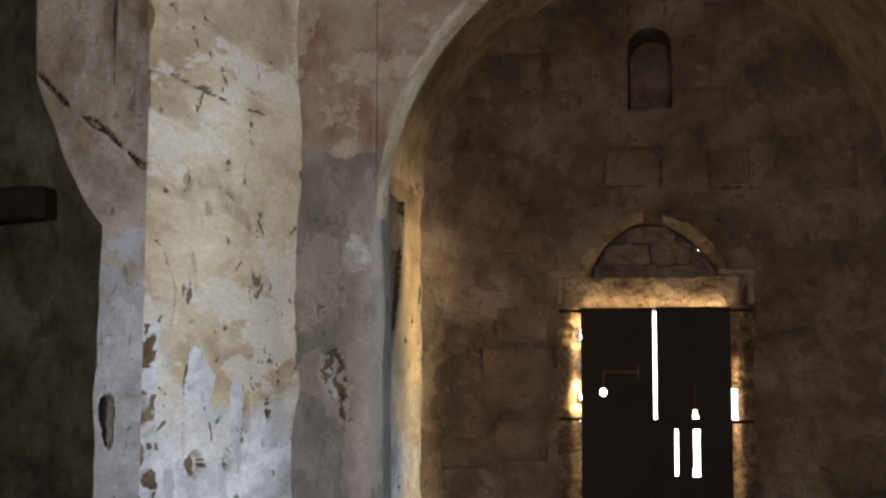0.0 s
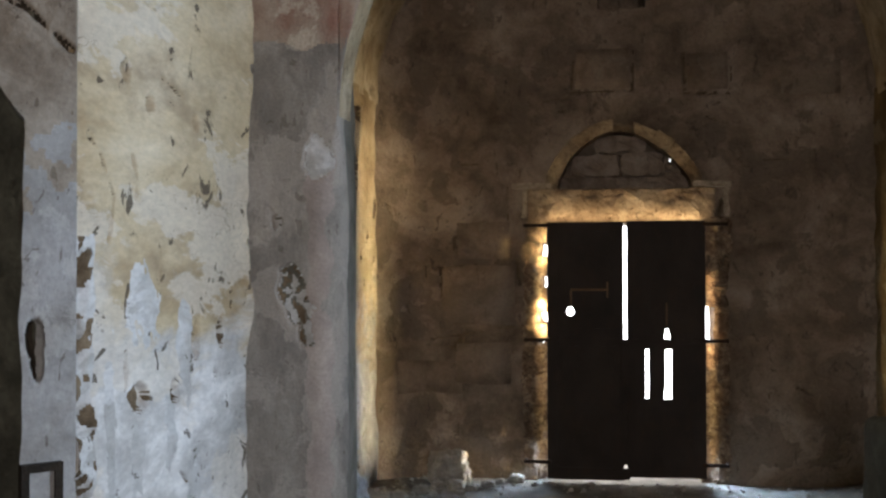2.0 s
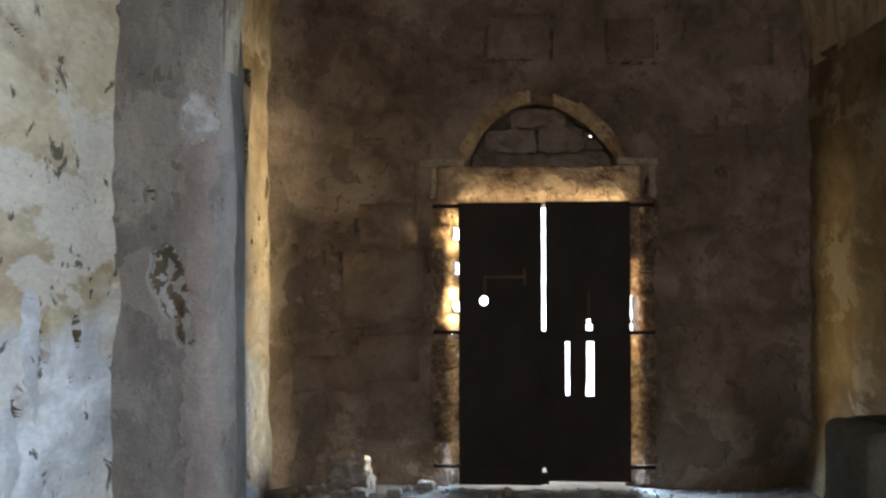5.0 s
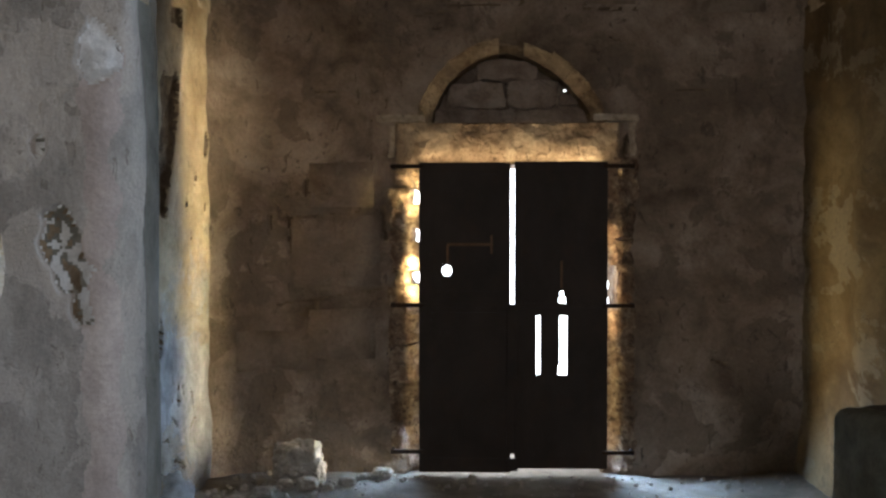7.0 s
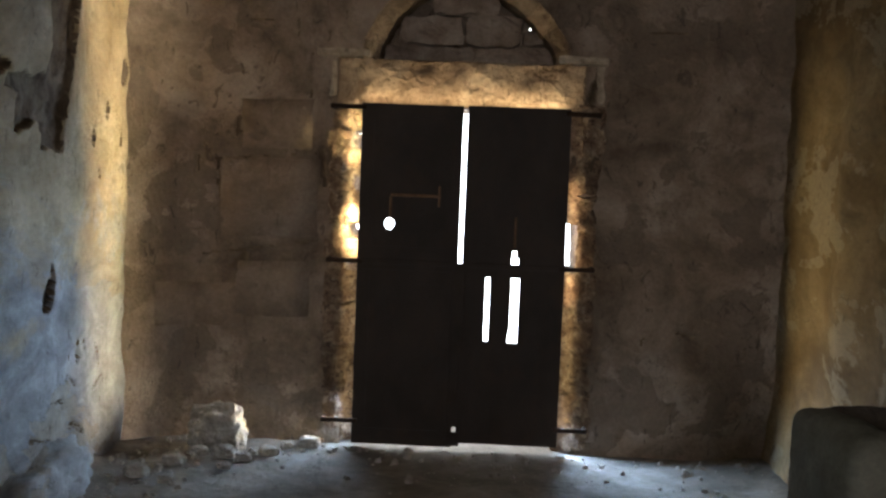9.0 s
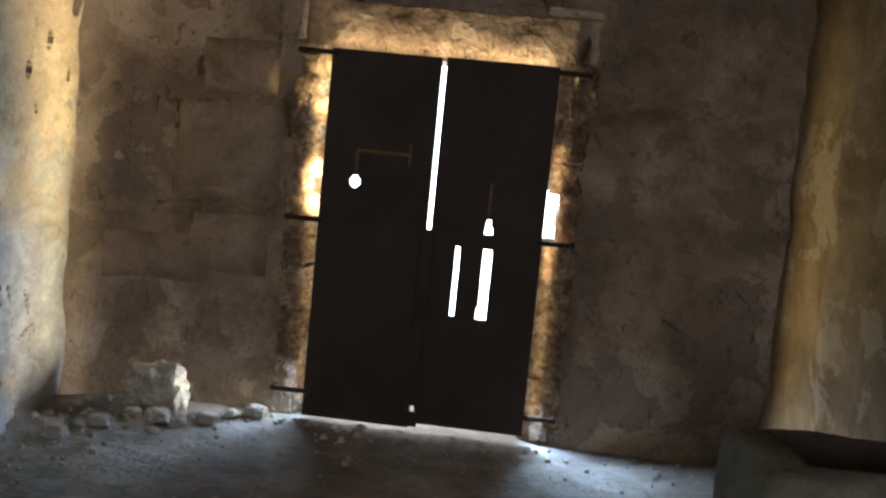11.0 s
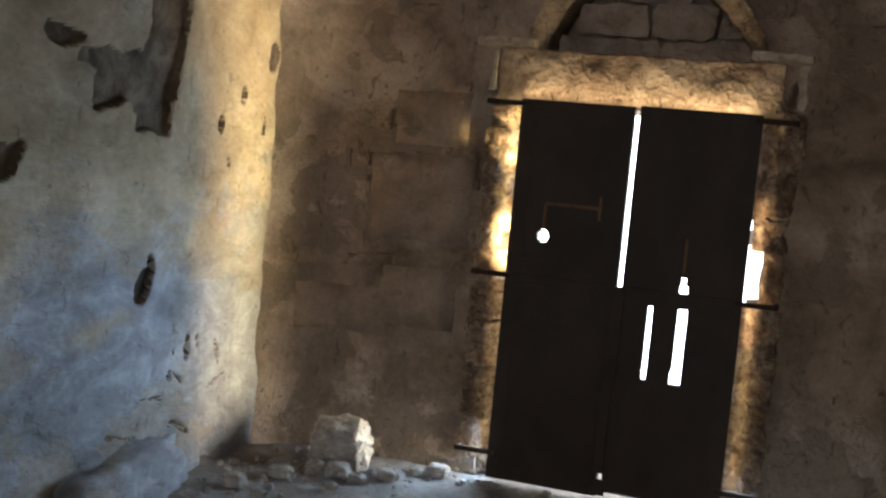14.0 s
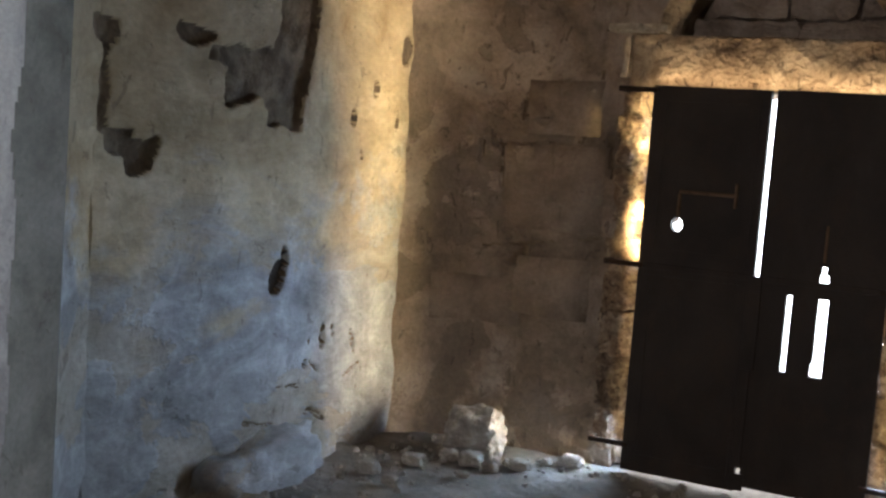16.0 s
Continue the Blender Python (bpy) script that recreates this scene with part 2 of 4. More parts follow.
EARTH = material("dusty_earth_floor", [(0.165, 0.145, 0.12), (0.26, 0.235, 0.20), (0.36, 0.335, 0.30)], 2.4, 1.0, 0.8, 30, (0.15, 0.13, 0.11), 0.5)
ROCK = material("pale_limestone", [(0.29, 0.255, 0.21), (0.40, 0.365, 0.32), (0.50, 0.47, 0.425)], 7.0, 0.95, 0.8, 50, (0.36, 0.30, 0.23), 0.4, specks=0.3)
PALE = material("pale_outdoor_dust", [(0.55, 0.52, 0.46), (0.65, 0.62, 0.57)], 2.0, 1.0, 0.4, 30, (0.5, 0.45, 0.4), 0.3)
DOORM = material("dark_painted_sheet_iron", [(0.020, 0.014, 0.011), (0.030, 0.021, 0.016), (0.042, 0.029, 0.021)], 3.0, 0.6, 0.12, 90, (0.055, 0.028, 0.015), 0.35, drip=0.75)
IRON = material("rusty_iron", [(0.03, 0.022, 0.017), (0.05, 0.034, 0.025)], 8.0, 0.65, 0.3, 90, (0.09, 0.04, 0.02), 0.5, metal=0.6)
RUSTBAR = material("rust_brown_bar", [(0.13, 0.075, 0.04), (0.20, 0.12, 0.07)], 8.0, 0.8, 0.3, 90, (0.08, 0.04, 0.02), 0.5)
TROUGH = material("olive_grey_stone", [(0.095, 0.095, 0.070), (0.15, 0.145, 0.115), (0.22, 0.215, 0.175)], 3.0, 0.9, 0.5, 60, (0.11, 0.10, 0.075), 0.5)
# near-black lining: the shade inside holes and the basin is put into this colour
SOCKET = material("dark_hollow_shade", [(0.05, 0.04, 0.03), (0.08, 0.065, 0.05)], 5.0, 1.0, 0.5, 40, (0.03, 0.025, 0.02), 0.4)
WOODM = material("dark_old_wood", [(0.014, 0.011, 0.008), (0.035, 0.026, 0.018)], 6.0, 0.8, 0.4, 60, (0.03, 0.02, 0.015), 0.4)


def glow(name, color, strength):
    m = bpy.data.materials.new(name)
    m.use_nodes = True
    b = m.node_tree.nodes["Principled BSDF"]
    b.inputs["Base Color"].default_value = (*color, 1)
    b.inputs["Emission Color"].default_value = (*color, 1)
    b.inputs["Emission Strength"].default_value = strength
    return m


OUTSIDE = glow("bright_daylight_haze", (0.93, 0.97, 1.0), 7.0)


# ---- building blocks ----
def mesh_of(bm, name, mats, smooth=False):
    me = bpy.data.meshes.new(name)
    bmesh.ops.recalc_face_normals(bm, faces=bm.faces)
    bm.to_mesh(me)
    bm.free()
    for m in mats if isinstance(mats, (list, tuple)) else [mats]:
        me.materials.append(m)
    if smooth:
        me.shade_smooth()
    return me


def part(name, bm, mat, parent=None, label="", smooth=False):
    ob = new(name, mesh_of(bm, name, mat, smooth))
    if parent:
        ob.parent = parent
    if label:
        tagged(ob, label)
    return ob


def thing(name, label, category, at=(0, 0, 0), group="", kind=""):
    ob = new(name)
    ob.location = at
    ob.empty_display_size = 0.1
    return tagged(ob, label, category, group, kind)


def fbm(p, scale, octaves=4):
    return noise.fractal(Vector(p) * scale, 0.9, 2.0, octaves)


def sheet(fn, nu, nv, back, amp=0.012, scale=2.2, seed=0.0, hollow=None, bm=None, split=None, rim_pick=0):
    """A rough slab: fn(u, v) gives the front, back the way to its rear; hollow(p) pushes the front in, split(p) picks its material."""
    bm = bm or bmesh.new()
    back = Vector(back)
    n = back.normalized()
    f, r = [], []
    for i in range(nu + 1):
        for j in range(nv + 1):
            p = Vector(fn(i / nu, j / nv))
            q = p + n * (amp * fbm(p + Vector((seed, 0, 0)), scale, 5) + amp * 0.8 * fbm(p + Vector((0, seed, 7)), scale * 0.3, 2))
            if hollow:
                q += n * hollow(p)
            f.append(bm.verts.new(q))
            r.append(bm.verts.new(p + back) if i in (0, nu) or j in (0, nv) else None)
    w = nv + 1
    for i in range(nu):
        for j in range(nv):
            fc = bm.faces.new((f[i * w + j], f[(i + 1) * w + j], f[(i + 1) * w + j + 1], f[i * w + j + 1]))
            fc.smooth = True
            if split:
                fc.material_index = split(fc.calc_center_median())
    rim = [i * w for i in range(nu + 1)] + [nu * w + j for j in range(1, nv + 1)] + [i * w + nv for i in range(nu - 1, -1, -1)] + [j for j in range(nv - 1, 0, -1)]
    for a, b in zip(rim, rim[1:] + rim[:1]):
        bm.faces.new((f[a], f[b], r[b], r[a])).material_index = rim_pick
    bm.faces.new([r[a] for a in rim])
    return bm


def flat(p, q, z0, z1):
    """Upright face from plan point p to plan point q."""
    return lambda u, v: (p[0] + (q[0] - p[0]) * u, p[1] + (q[1] - p[1]) * u, z0 + (z1 - z0) * v)


def box(x0, x1, y0, y1, z0, z1, bm=None, bevel=0.0, jitter=0.0, rnd=random):
    own = bmesh.new()
    bmesh.ops.create_cube(own, size=1.0)
    for v in own.verts:
        v.co = Vector(((x0, x1)[v.co.x > 0], (y0, y1)[v.co.y > 0], (z0, z1)[v.co.z > 0]))
        if jitter:
            v.co += Vector([rnd.uniform(-jitter, jitter) for _ in range(3)])
    if bevel:
        bmesh.ops.bevel(own, geom=own.edges[:], offset=bevel, segments=1, affect="EDGES", clamp_overlap=True)
    if bm is None:
        return own
    tmp = bpy.data.meshes.new("tmp")
    own.to_mesh(tmp)
    own.free()
    bm.from_mesh(tmp)
    bpy.data.meshes.remove(tmp)
    return bm


def boulder(size, seed, level=3, amp=0.28):
    bm = bmesh.new()
    bmesh.ops.create_icosphere(bm, subdivisions=level, radius=1.0)
    for v in bm.verts:
        d = v.co.normalized()
        k = max(abs(d.x), abs(d.y), abs(d.z))
        p = d * (0.55 + 0.45 / k * 0.75)
        p *= 1 + amp * noise.noise(d * 1.6 + Vector((seed, 0, 0))) + amp * 0.45 * noise.noise(d * 4.2 + Vector((0, seed, 0))) + 0.035 * noise.noise(d * 11)
        v.co = Vector((p.x * size[0], p.y * size[1], max(p.z, -0.72) * size[2]))
    return bm


def structure(name, bm, mat, label, category, smooth=False):
    return tagged(part(name, bm, mat, None, "", smooth), label, category, "", "structure")


# ---- plan, in metres: door in the wall y = 0.1, walker comes along +y ----
WEST, EAST, WALL = -1.94, 1.80, 0.10
CX, SPRING, RADIUS = -0.07, 2.90, 1.87
PIER, ARCH_X, ARCH_Z, ARCH_R = -3.50, 0.20, 2.35, 1.60
OPEN_W, OPEN_E, OPEN_T = -0.71, 0.64, 1.96


def pits(spots):
    """Hollows (x, y, z, radius across, radius up, depth) pushed into a face."""
    def depth(p):
        d = 0.0
        for x, y, z, ra, ru, dp in spots:
            e = (min(abs(p.x - x), 1.0) ** 2 * (0.12 if abs(p.x - x) < 0.12 and (y > -3.47 or -2.03 < x < -1.86) else 1.0) + (p.y - y) ** 2) / ra ** 2 + (p.z - z) ** 2 / ru ** 2
            if ru > 0.1:
                e = (max(abs(p.y - y), abs(p.x - x) if abs(p.y - y) < 0.05 and abs(p.x - x) < 0.6 and y < -3.4 else 0) / ra) ** 4 + ((p.z - z) / ru) ** 4
            e *= 1 + 0.7 * noise.noise(p * 9) + 0.4 * noise.noise(p * 23)
            if e < 1:
                d = max(d, dp * min(1.0, 4.0 * (1 - e)))
        return d
    return depth


def crack_depth(a, z, lines, width, deep):
    """Ragged cracks along runs of (across, up) points on an upright face."""
    d = 0.0
    for run in lines:
        for (a0, z0), (a1, z1) in zip(run, run[1:]):
            ua, uz = a1 - a0, z1 - z0
            k = min(1.0, max(0.0, ((a - a0) * ua + (z - z0) * uz) / (ua * ua + uz * uz)))
            far = math.hypot(a - a0 - ua * k, z - z0 - uz * k) + 0.018 * noise.noise(Vector((a * 11, 3, z * 11)))
            w = width * (0.8 + 0.9 * noise.noise(Vector((a * 5, 8, z * 5))))
            if abs(far) < w:
                d = max(d, deep * (1 - abs(far) / w))
    return d


# floor: one rough sheet with the ground outside
def floor_z(x, y):
    z = 0.010 * fbm((x, y, 0), 1.3, 4) + 0.006 * fbm((x, y, 3), 6, 3)
    z += 0.10 * math.exp(-((x + 1.95) / 0.22) ** 2) * (0.5 + 0.6 * noise.noise(Vector((x * 3, y * 2.2, 1)))) * (1 if y < -0.6 else 0.35)
    z += 0.04 * math.exp(-((x - 1.8) / 0.25) ** 2)
    return z - 0.012


bm = sheet(lambda u, v: (-3.4 + 5.9 * u, -11.8 + 12.2 * v, floor_z(-3.4 + 5.9 * u, -11.8 + 12.2 * v)), 150, 300, (0, 0, -0.3), 0.0)
structure("floor", bm, EARTH, "uneven dusty earth floor strewn with grit", "floor")
bm = sheet(lambda u, v: (-40 + 80 * u, 0.4 + 60 * v, -0.03), 20, 20, (0, 0, -0.3), 0.0)
structure("ground", bm, PALE, "bare sunlit ground outside the door", "ground")

# door wall: panels round the opening, the lunette and the blind window
LUN_X, LUN_Z, LUN_W, LUN_H = -0.045, 2.235, 0.56, 0.50


def lunette(x):
    e = abs(x - LUN_X + 0.05 * max(0.0, 1 - ((x - LUN_X) / LUN_W) ** 2)) / LUN_W
    return LUN_Z + LUN_H * max(0.0, 1 - e ** 1.75) ** 0.64 if e < 1 else LUN_Z


NX0, NX1, NZ0, NZ1 = -0.24, 0.13, 3.64, 4.15


def in_opening(x, z):
    if OPEN_W < x < OPEN_E and z < 2.10:
        return True
    if z >= 2.10 and z < lunette(x) - 0.001 and abs(x - LUN_X) < LUN_W:
        return True
    return NX0 < x < NX1 and NZ0 < z < NZ1 + 0.18 * math.sqrt(max(0, 1 - ((x - (NX0 + NX1) / 2) / 0.185) ** 2))


JOINTS = [(-1.60, 1.06, -0.90, 1.17, 0.011, 0.035), (-1.47, 1.40, -1.475, 1.62, 0.013, 0.03), (-1.50, 1.63, -0.90, 1.68, 0.007, 0.018),
          (-1.37, 1.76, -1.36, 1.87, 0.015, 0.035), (-1.36, 1.79, -1.22, 1.80, 0.011, 0.03), (-1.60, 1.54, -1.59, 1.64, 0.015, 0.022),
          (-1.42, 1.00, -1.32, 1.03, 0.055, 0.03), (-0.85, 1.50, -0.87, 1.70, 0.022, 0.06), (-0.94, 2.00, -0.94, 2.26, 0.007, 0.02),
          (0.025, 3.02, 0.03, 3.31, 0.013, 0.05), (-0.44, 3.02, -0.43, 3.24, 0.010, 0.04), (-0.45, 2.99, 0.02, 3.00, 0.009, 0.03),
          (0.425, 3.00, 0.415, 3.28, 0.017, 0.06), (0.42, 2.965, 0.76, 2.96, 0.011, 0.04), (0.765, 3.05, 0.765, 3.26, 0.009, 0.03),
          (-0.66, 2.93, -0.46, 2.96, 0.010, 0.03), (-0.60, 2.82, -0.50, 2.86, 0.012, 0.03), (0.50, 2.80, 0.66, 2.76, 0.010, 0.025),
          (0.672, 2.01, 0.690, 2.13, 0.024, 0.09), (0.70, 2.14, 0.72, 2.22, 0.012, 0.04), (0.69, 1.90, 0.76, 1.94, 0.03, 0.03), (1.24, 0.72, 1.33, 0.70, 0.020, 0.04), (1.02, 0.60, 1.04, 0.68, 0.012, 0.03), (1.10, 1.66, 1.18, 1.68, 0.010, 0.02), (0.90, 2.45, 1.25, 2.44, 0.007, 0.018), (-1.30, 2.44, -0.95, 2.46, 0.007, 0.016)]


def joint_depth(x, z):
    """Open joints and chipped edges between the blocks: segments with a half width and a depth."""
    d = 0.0
    for x0, z0, x1, z1, w, dp in JOINTS:
        if min(x0, x1) - 0.1 < x < max(x0, x1) + 0.1 and min(z0, z1) - 0.1 < z < max(z0, z1) + 0.1:
            ux, uz = x1 - x0, z1 - z0
            k = min(1.0, max(0.0, ((x - x0) * ux + (z - z0) * uz) / (ux * ux + uz * uz)))
            far = math.hypot(x - x0 - ux * k, z - z0 - uz * k)
            far *= 1 + 0.8 * noise.noise(Vector((x * 17, 4, z * 17)))
            far += 0.6 * w * noise.noise(Vector((x * 6, 1, z * 6)))
            wear = 0.75 + 0.9 * noise.noise(Vector((x * 5 + 9, 2, z * 5))) + 0.5 * noise.noise(Vector((x * 19, 7, z * 19)))
            d = max(d, dp * min(1.0, max(0.0, min(1.0, wear) * 1.25 - far / (0.8 * w))))
    return d


def wall_front(x, z):
    p = Vector((x, 0, z))
    y = WALL + 0.012 + 0.014 * fbm(p, 1.9, 5) + 0.012 * noise.noise(p * 0.9) + 0.006 * noise.noise(p * 9)
    y += 0.055 * max(0.0, noise.noise(p * 4.3 + Vector((3, 0, 1))) - 0.30)
    y -= 0.05 * math.exp(-(z / 0.20) ** 2) * (0.7 + 0.6 * noise.noise(p * 4))
    corner = max(0.0, 1 - (x + 1.97) / 0.44) ** 2
    y += joint_depth(x, z)
    return y - 0.30 * corner - 0.08 * max(0.0, 1 - (1.82 - x) / 0.2) ** 2


bm = bmesh.new()
STEP = 0.0125
cols, tall = int(4.6 / STEP), int(5.3 / STEP)
vf = [[bm.verts.new((-2.3 + STEP * i, wall_front(-2.3 + STEP * i, -0.1 + STEP * j), -0.1 + STEP * j)) for j in range(tall + 1)] for i in range(cols + 1)]
keep = [[not in_opening(-2.3 + STEP * (i + 0.5), -0.1 + STEP * (j + 0.5)) for j in range(tall)] for i in range(cols)]
deep = {}


def rear(i, j):
    if (i, j) not in deep:
        deep[i, j] = bm.verts.new((-2.3 + STEP * i, WALL + 0.55, -0.1 + STEP * j))
    return deep[i, j]


for i in range(cols):
    for j in range(tall):
        if not keep[i][j]:
            continue
        fc = bm.faces.new((vf[i][j], vf[i + 1][j], vf[i + 1][j + 1], vf[i][j + 1]))
        fc.smooth = True
        fc.material_index = 1 if joint_depth(-2.3 + STEP * (i + 0.5), -0.1 + STEP * (j + 0.5)) > 0.011 else 0
        for di, dj, a, b in ((-1, 0, (i, j), (i, j + 1)), (1, 0, (i + 1, j), (i + 1, j + 1)), (0, -1, (i, j), (i + 1, j)), (0, 1, (i, j + 1), (i + 1, j + 1))):
            ii, jj = i + di, j + dj
            if not (0 <= ii < cols and 0 <= jj < tall) or not keep[ii][jj]:
                bm.faces.new((vf[a[0]][a[1]], vf[b[0]][b[1]], rear(*b), rear(*a)))
bmesh.ops.delete(bm, geom=[v for v in bm.verts if not v.link_faces], context="VERTS")
sheet(flat((NX0 - 0.05, WALL + 0.5), (NX1 + 0.05, WALL + 0.5), 3.5, 4.5), 6, 8, (0, 0.2, 0), 0.01, 2.0, bm=bm)
door_wall = structure("wall_north", bm, [MASONRY, BARE], "dark rough masonry wall round the old door", "wall")

# tympanum behind the lunette, with a chink of daylight
TY = 0.44
bm = box(-0.75, 0.315, TY, TY + 0.2, 2.1, 2.9)
box(0.345, 0.65, TY, TY + 0.2, 2.1, 2.9, bm)
box(0.315, 0.345, TY, TY + 0.2, 2.1, 2.475, bm)
box(0.315, 0.345, TY, TY + 0.2, 2.510, 2.9, bm)
structure("wall_tympanum", bm, MASONRY, "dark walled-up lunette above the door lintel", "wall")

# side walls of the door bay
WEST_PITS = pits([(WEST, -1.31, 0.96, 0.060, 0.070, 0.040), (WEST, -1.25, 1.03, 0.035, 0.05, 0.040), (WEST, -0.72, 1.70, 0.034, 0.05, 0.065), (WEST, -0.20, 2.09, 0.050, 0.085, 0.065),
                  (WEST, -0.52, 1.86, 0.03, 0.045, 0.03), (WEST, -0.28, 1.70, 0.02, 0.06, 0.03), (WEST, -0.86, 0.62, 0.02, 0.07, 0.03), (WEST, -1.0, 0.5, 0.03, 0.03, 0.03)])


def lost_plaster(p):
    """How deep the plaster has come away: ragged fields of bare masonry."""
    best = 1.0
    for y0, y1, z0, z1 in ((-1.50, -1.19, 1.78, 2.36), (-1.46, -1.22, 2.64, 2.95), (-1.80, -1.24, 1.71, 1.96), (-1.47, -1.22, 1.64, 1.80), (-2.10, -1.88, 1.93, 2.02), (-1.94, -1.74, 1.88, 1.96), (-2.44, -2.30, 1.50, 1.57), (-2.30, -2.18, 1.43, 1.53), (-2.50, -2.43, 1.56, 1.90), (-2.56, -2.40, 1.88, 1.98)):
        dy, dz = max(y0 - p.y, p.y - y1), max(z0 - p.z, p.z - z1)
        best = min(best, math.hypot(max(dy, 0), max(dz, 0)) + min(0.0, max(dy, dz)))
    best += 0.055 * noise.noise(p * 5.5 + Vector((0, 2, 0))) + 0.026 * noise.noise(p * 12) + 0.006 * noise.noise(p * 26)
    return (0.042 if p.y > -1.85 else 0.032) * min(1.0, max(0.0, -best / 0.014)) * (1 + 0.5 * noise.noise(p * 11)) if best < 0 else 0.0


WEST_CRACKS = (((-0.98, 0.62), (-0.95, 0.50), (-0.90, 0.46)), ((-0.78, 0.66), (-0.76, 0.55)), ((-1.25, 0.42), (-1.05, 0.40)), ((-0.70, 0.36), (-0.50, 0.44), (-0.42, 0.40)),
               ((-1.15, 0.20), (-0.95, 0.27), (-0.85, 0.20)), ((-0.60, 0.62), (-0.56, 0.50)), ((-1.50, 0.30), (-1.30, 0.26)), ((-0.66, 1.62), (-0.62, 1.50)))


def lean(p):
    """The plaster thickens towards a ledge under the vault."""
    if p.z > 2.74 + 0.03 * noise.noise(p * 8):
        return 0.0
    near = min(1.0, max(0.0, (-0.75 - p.y) / 0.45)) * min(1.0, max(0.0, (p.y + 2.45) / 0.6))
    return 0.14 * near * near * (3 - 2 * near) * min(1.0, max(0.0, (p.z - 1.2) / 1.54))


def west_bay(p):
    foot = -0.10 * math.exp(-(p.z / 0.28) ** 2) * (0.6 + 0.6 * noise.noise(p * 3.1)) * (1 if p.y < -0.75 else 0.25)
    return max(WEST_PITS(p), lost_plaster(p), crack_depth(p.y, p.z, WEST_CRACKS, 0.010, 0.030)) + foot - lean(p) + 0.012 * noise.noise(p * 5)


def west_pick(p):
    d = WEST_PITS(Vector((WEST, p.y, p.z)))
    # deepest pits get the near-black lining, their shade painted as colour
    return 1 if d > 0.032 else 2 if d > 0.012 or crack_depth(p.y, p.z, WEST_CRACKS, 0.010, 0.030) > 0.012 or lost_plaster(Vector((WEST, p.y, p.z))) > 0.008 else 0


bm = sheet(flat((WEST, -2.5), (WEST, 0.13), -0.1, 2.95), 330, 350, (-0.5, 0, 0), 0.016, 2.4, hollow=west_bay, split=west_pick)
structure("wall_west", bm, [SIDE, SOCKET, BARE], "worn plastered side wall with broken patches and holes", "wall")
def splay(u, v):
    """Plan curve from the inner edge of the pier into the side wall."""
    a, b, c = (1 - u) ** 2, 2 * u * (1 - u), u * u
    return (-1.40 * a - 1.84 * b + WEST * c, -3.20 * a - 2.80 * b - 2.48 * c, -0.1 + 3.5 * v)


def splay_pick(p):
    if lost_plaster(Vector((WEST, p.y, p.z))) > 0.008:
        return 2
    # the end next to the pier keeps the render darkened for shade
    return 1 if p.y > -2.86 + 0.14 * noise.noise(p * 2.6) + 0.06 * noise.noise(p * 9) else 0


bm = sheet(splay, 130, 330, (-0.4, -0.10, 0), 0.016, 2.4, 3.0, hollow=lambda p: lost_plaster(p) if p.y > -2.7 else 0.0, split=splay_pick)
structure("wall_west_splay", bm, [SHADE_STAINED, SIDE, BARE], "grey rendered wall curving back from the pier", "wall")


def east_bay(p):
    bulge = -0.03 * math.exp(-((p.y + 1.15) / 0.16) ** 2) * (1 if p.z < 1.9 else max(0.0, 1 - (p.z - 1.9) * 3))
    return bulge + 0.014 * noise.noise(p * 5) - 0.05 * math.exp(-(p.z / 0.25) ** 2)


bm = sheet(flat((EAST, -3.4), (EAST, 0.13), -0.1, 2.95), 100, 90, (0.5, 0, 0), 0.02, 2.2, 5.0, hollow=east_bay)
structure("wall_east", bm, OCHRE, "ochre-stained plastered side wall near the trough", "wall")

# barrel vault over the door bay
def vault(u, v):
    a = math.pi * u
    return (CX - RADIUS * math.cos(a), -3.35 + 3.50 * v, SPRING + RADIUS * math.sin(a))


bm = bmesh.new()
nu, nv = 80, 70
rows_in = [[bm.verts.new(Vector(vault(i / nu, j / nv)) * 1.0) for j in range(nv + 1)] for i in range(nu + 1)]
rows_out = [[bm.verts.new(Vector((CX - (RADIUS + 0.3) * math.cos(math.pi * i / nu), y, SPRING + (RADIUS + 0.3) * math.sin(math.pi * i / nu)))) for y in (-3.35, 0.15)] for i in range(nu + 1)]
for i in range(nu + 1):
    for j in range(nv + 1):
        v = rows_in[i][j]
        out = (v.co - Vector((CX, v.co.y, SPRING))).normalized()
        v.co += out * (0.03 * fbm(v.co, 1.6, 4) + 0.012 * noise.noise(v.co * 7))
for i in range(nu):
    for j in range(nv):
        bm.faces.new((rows_in[i][j], rows_in[i + 1][j], rows_in[i + 1][j + 1], rows_in[i][j + 1])).smooth = True
    bm.faces.new((rows_out[i][0], rows_out[i + 1][0], rows_out[i + 1][1], rows_out[i][1]))
structure("ceiling", bm, CREAM, "plastered barrel vault over the door bay", "ceiling")

# pier with the cross arch
def arch_z(x):
    d = x - ARCH_X
    if x <= -1.40:
        return -0.1
    return ARCH_Z + math.sqrt(max(0.0, ARCH_R ** 2 - d * d))


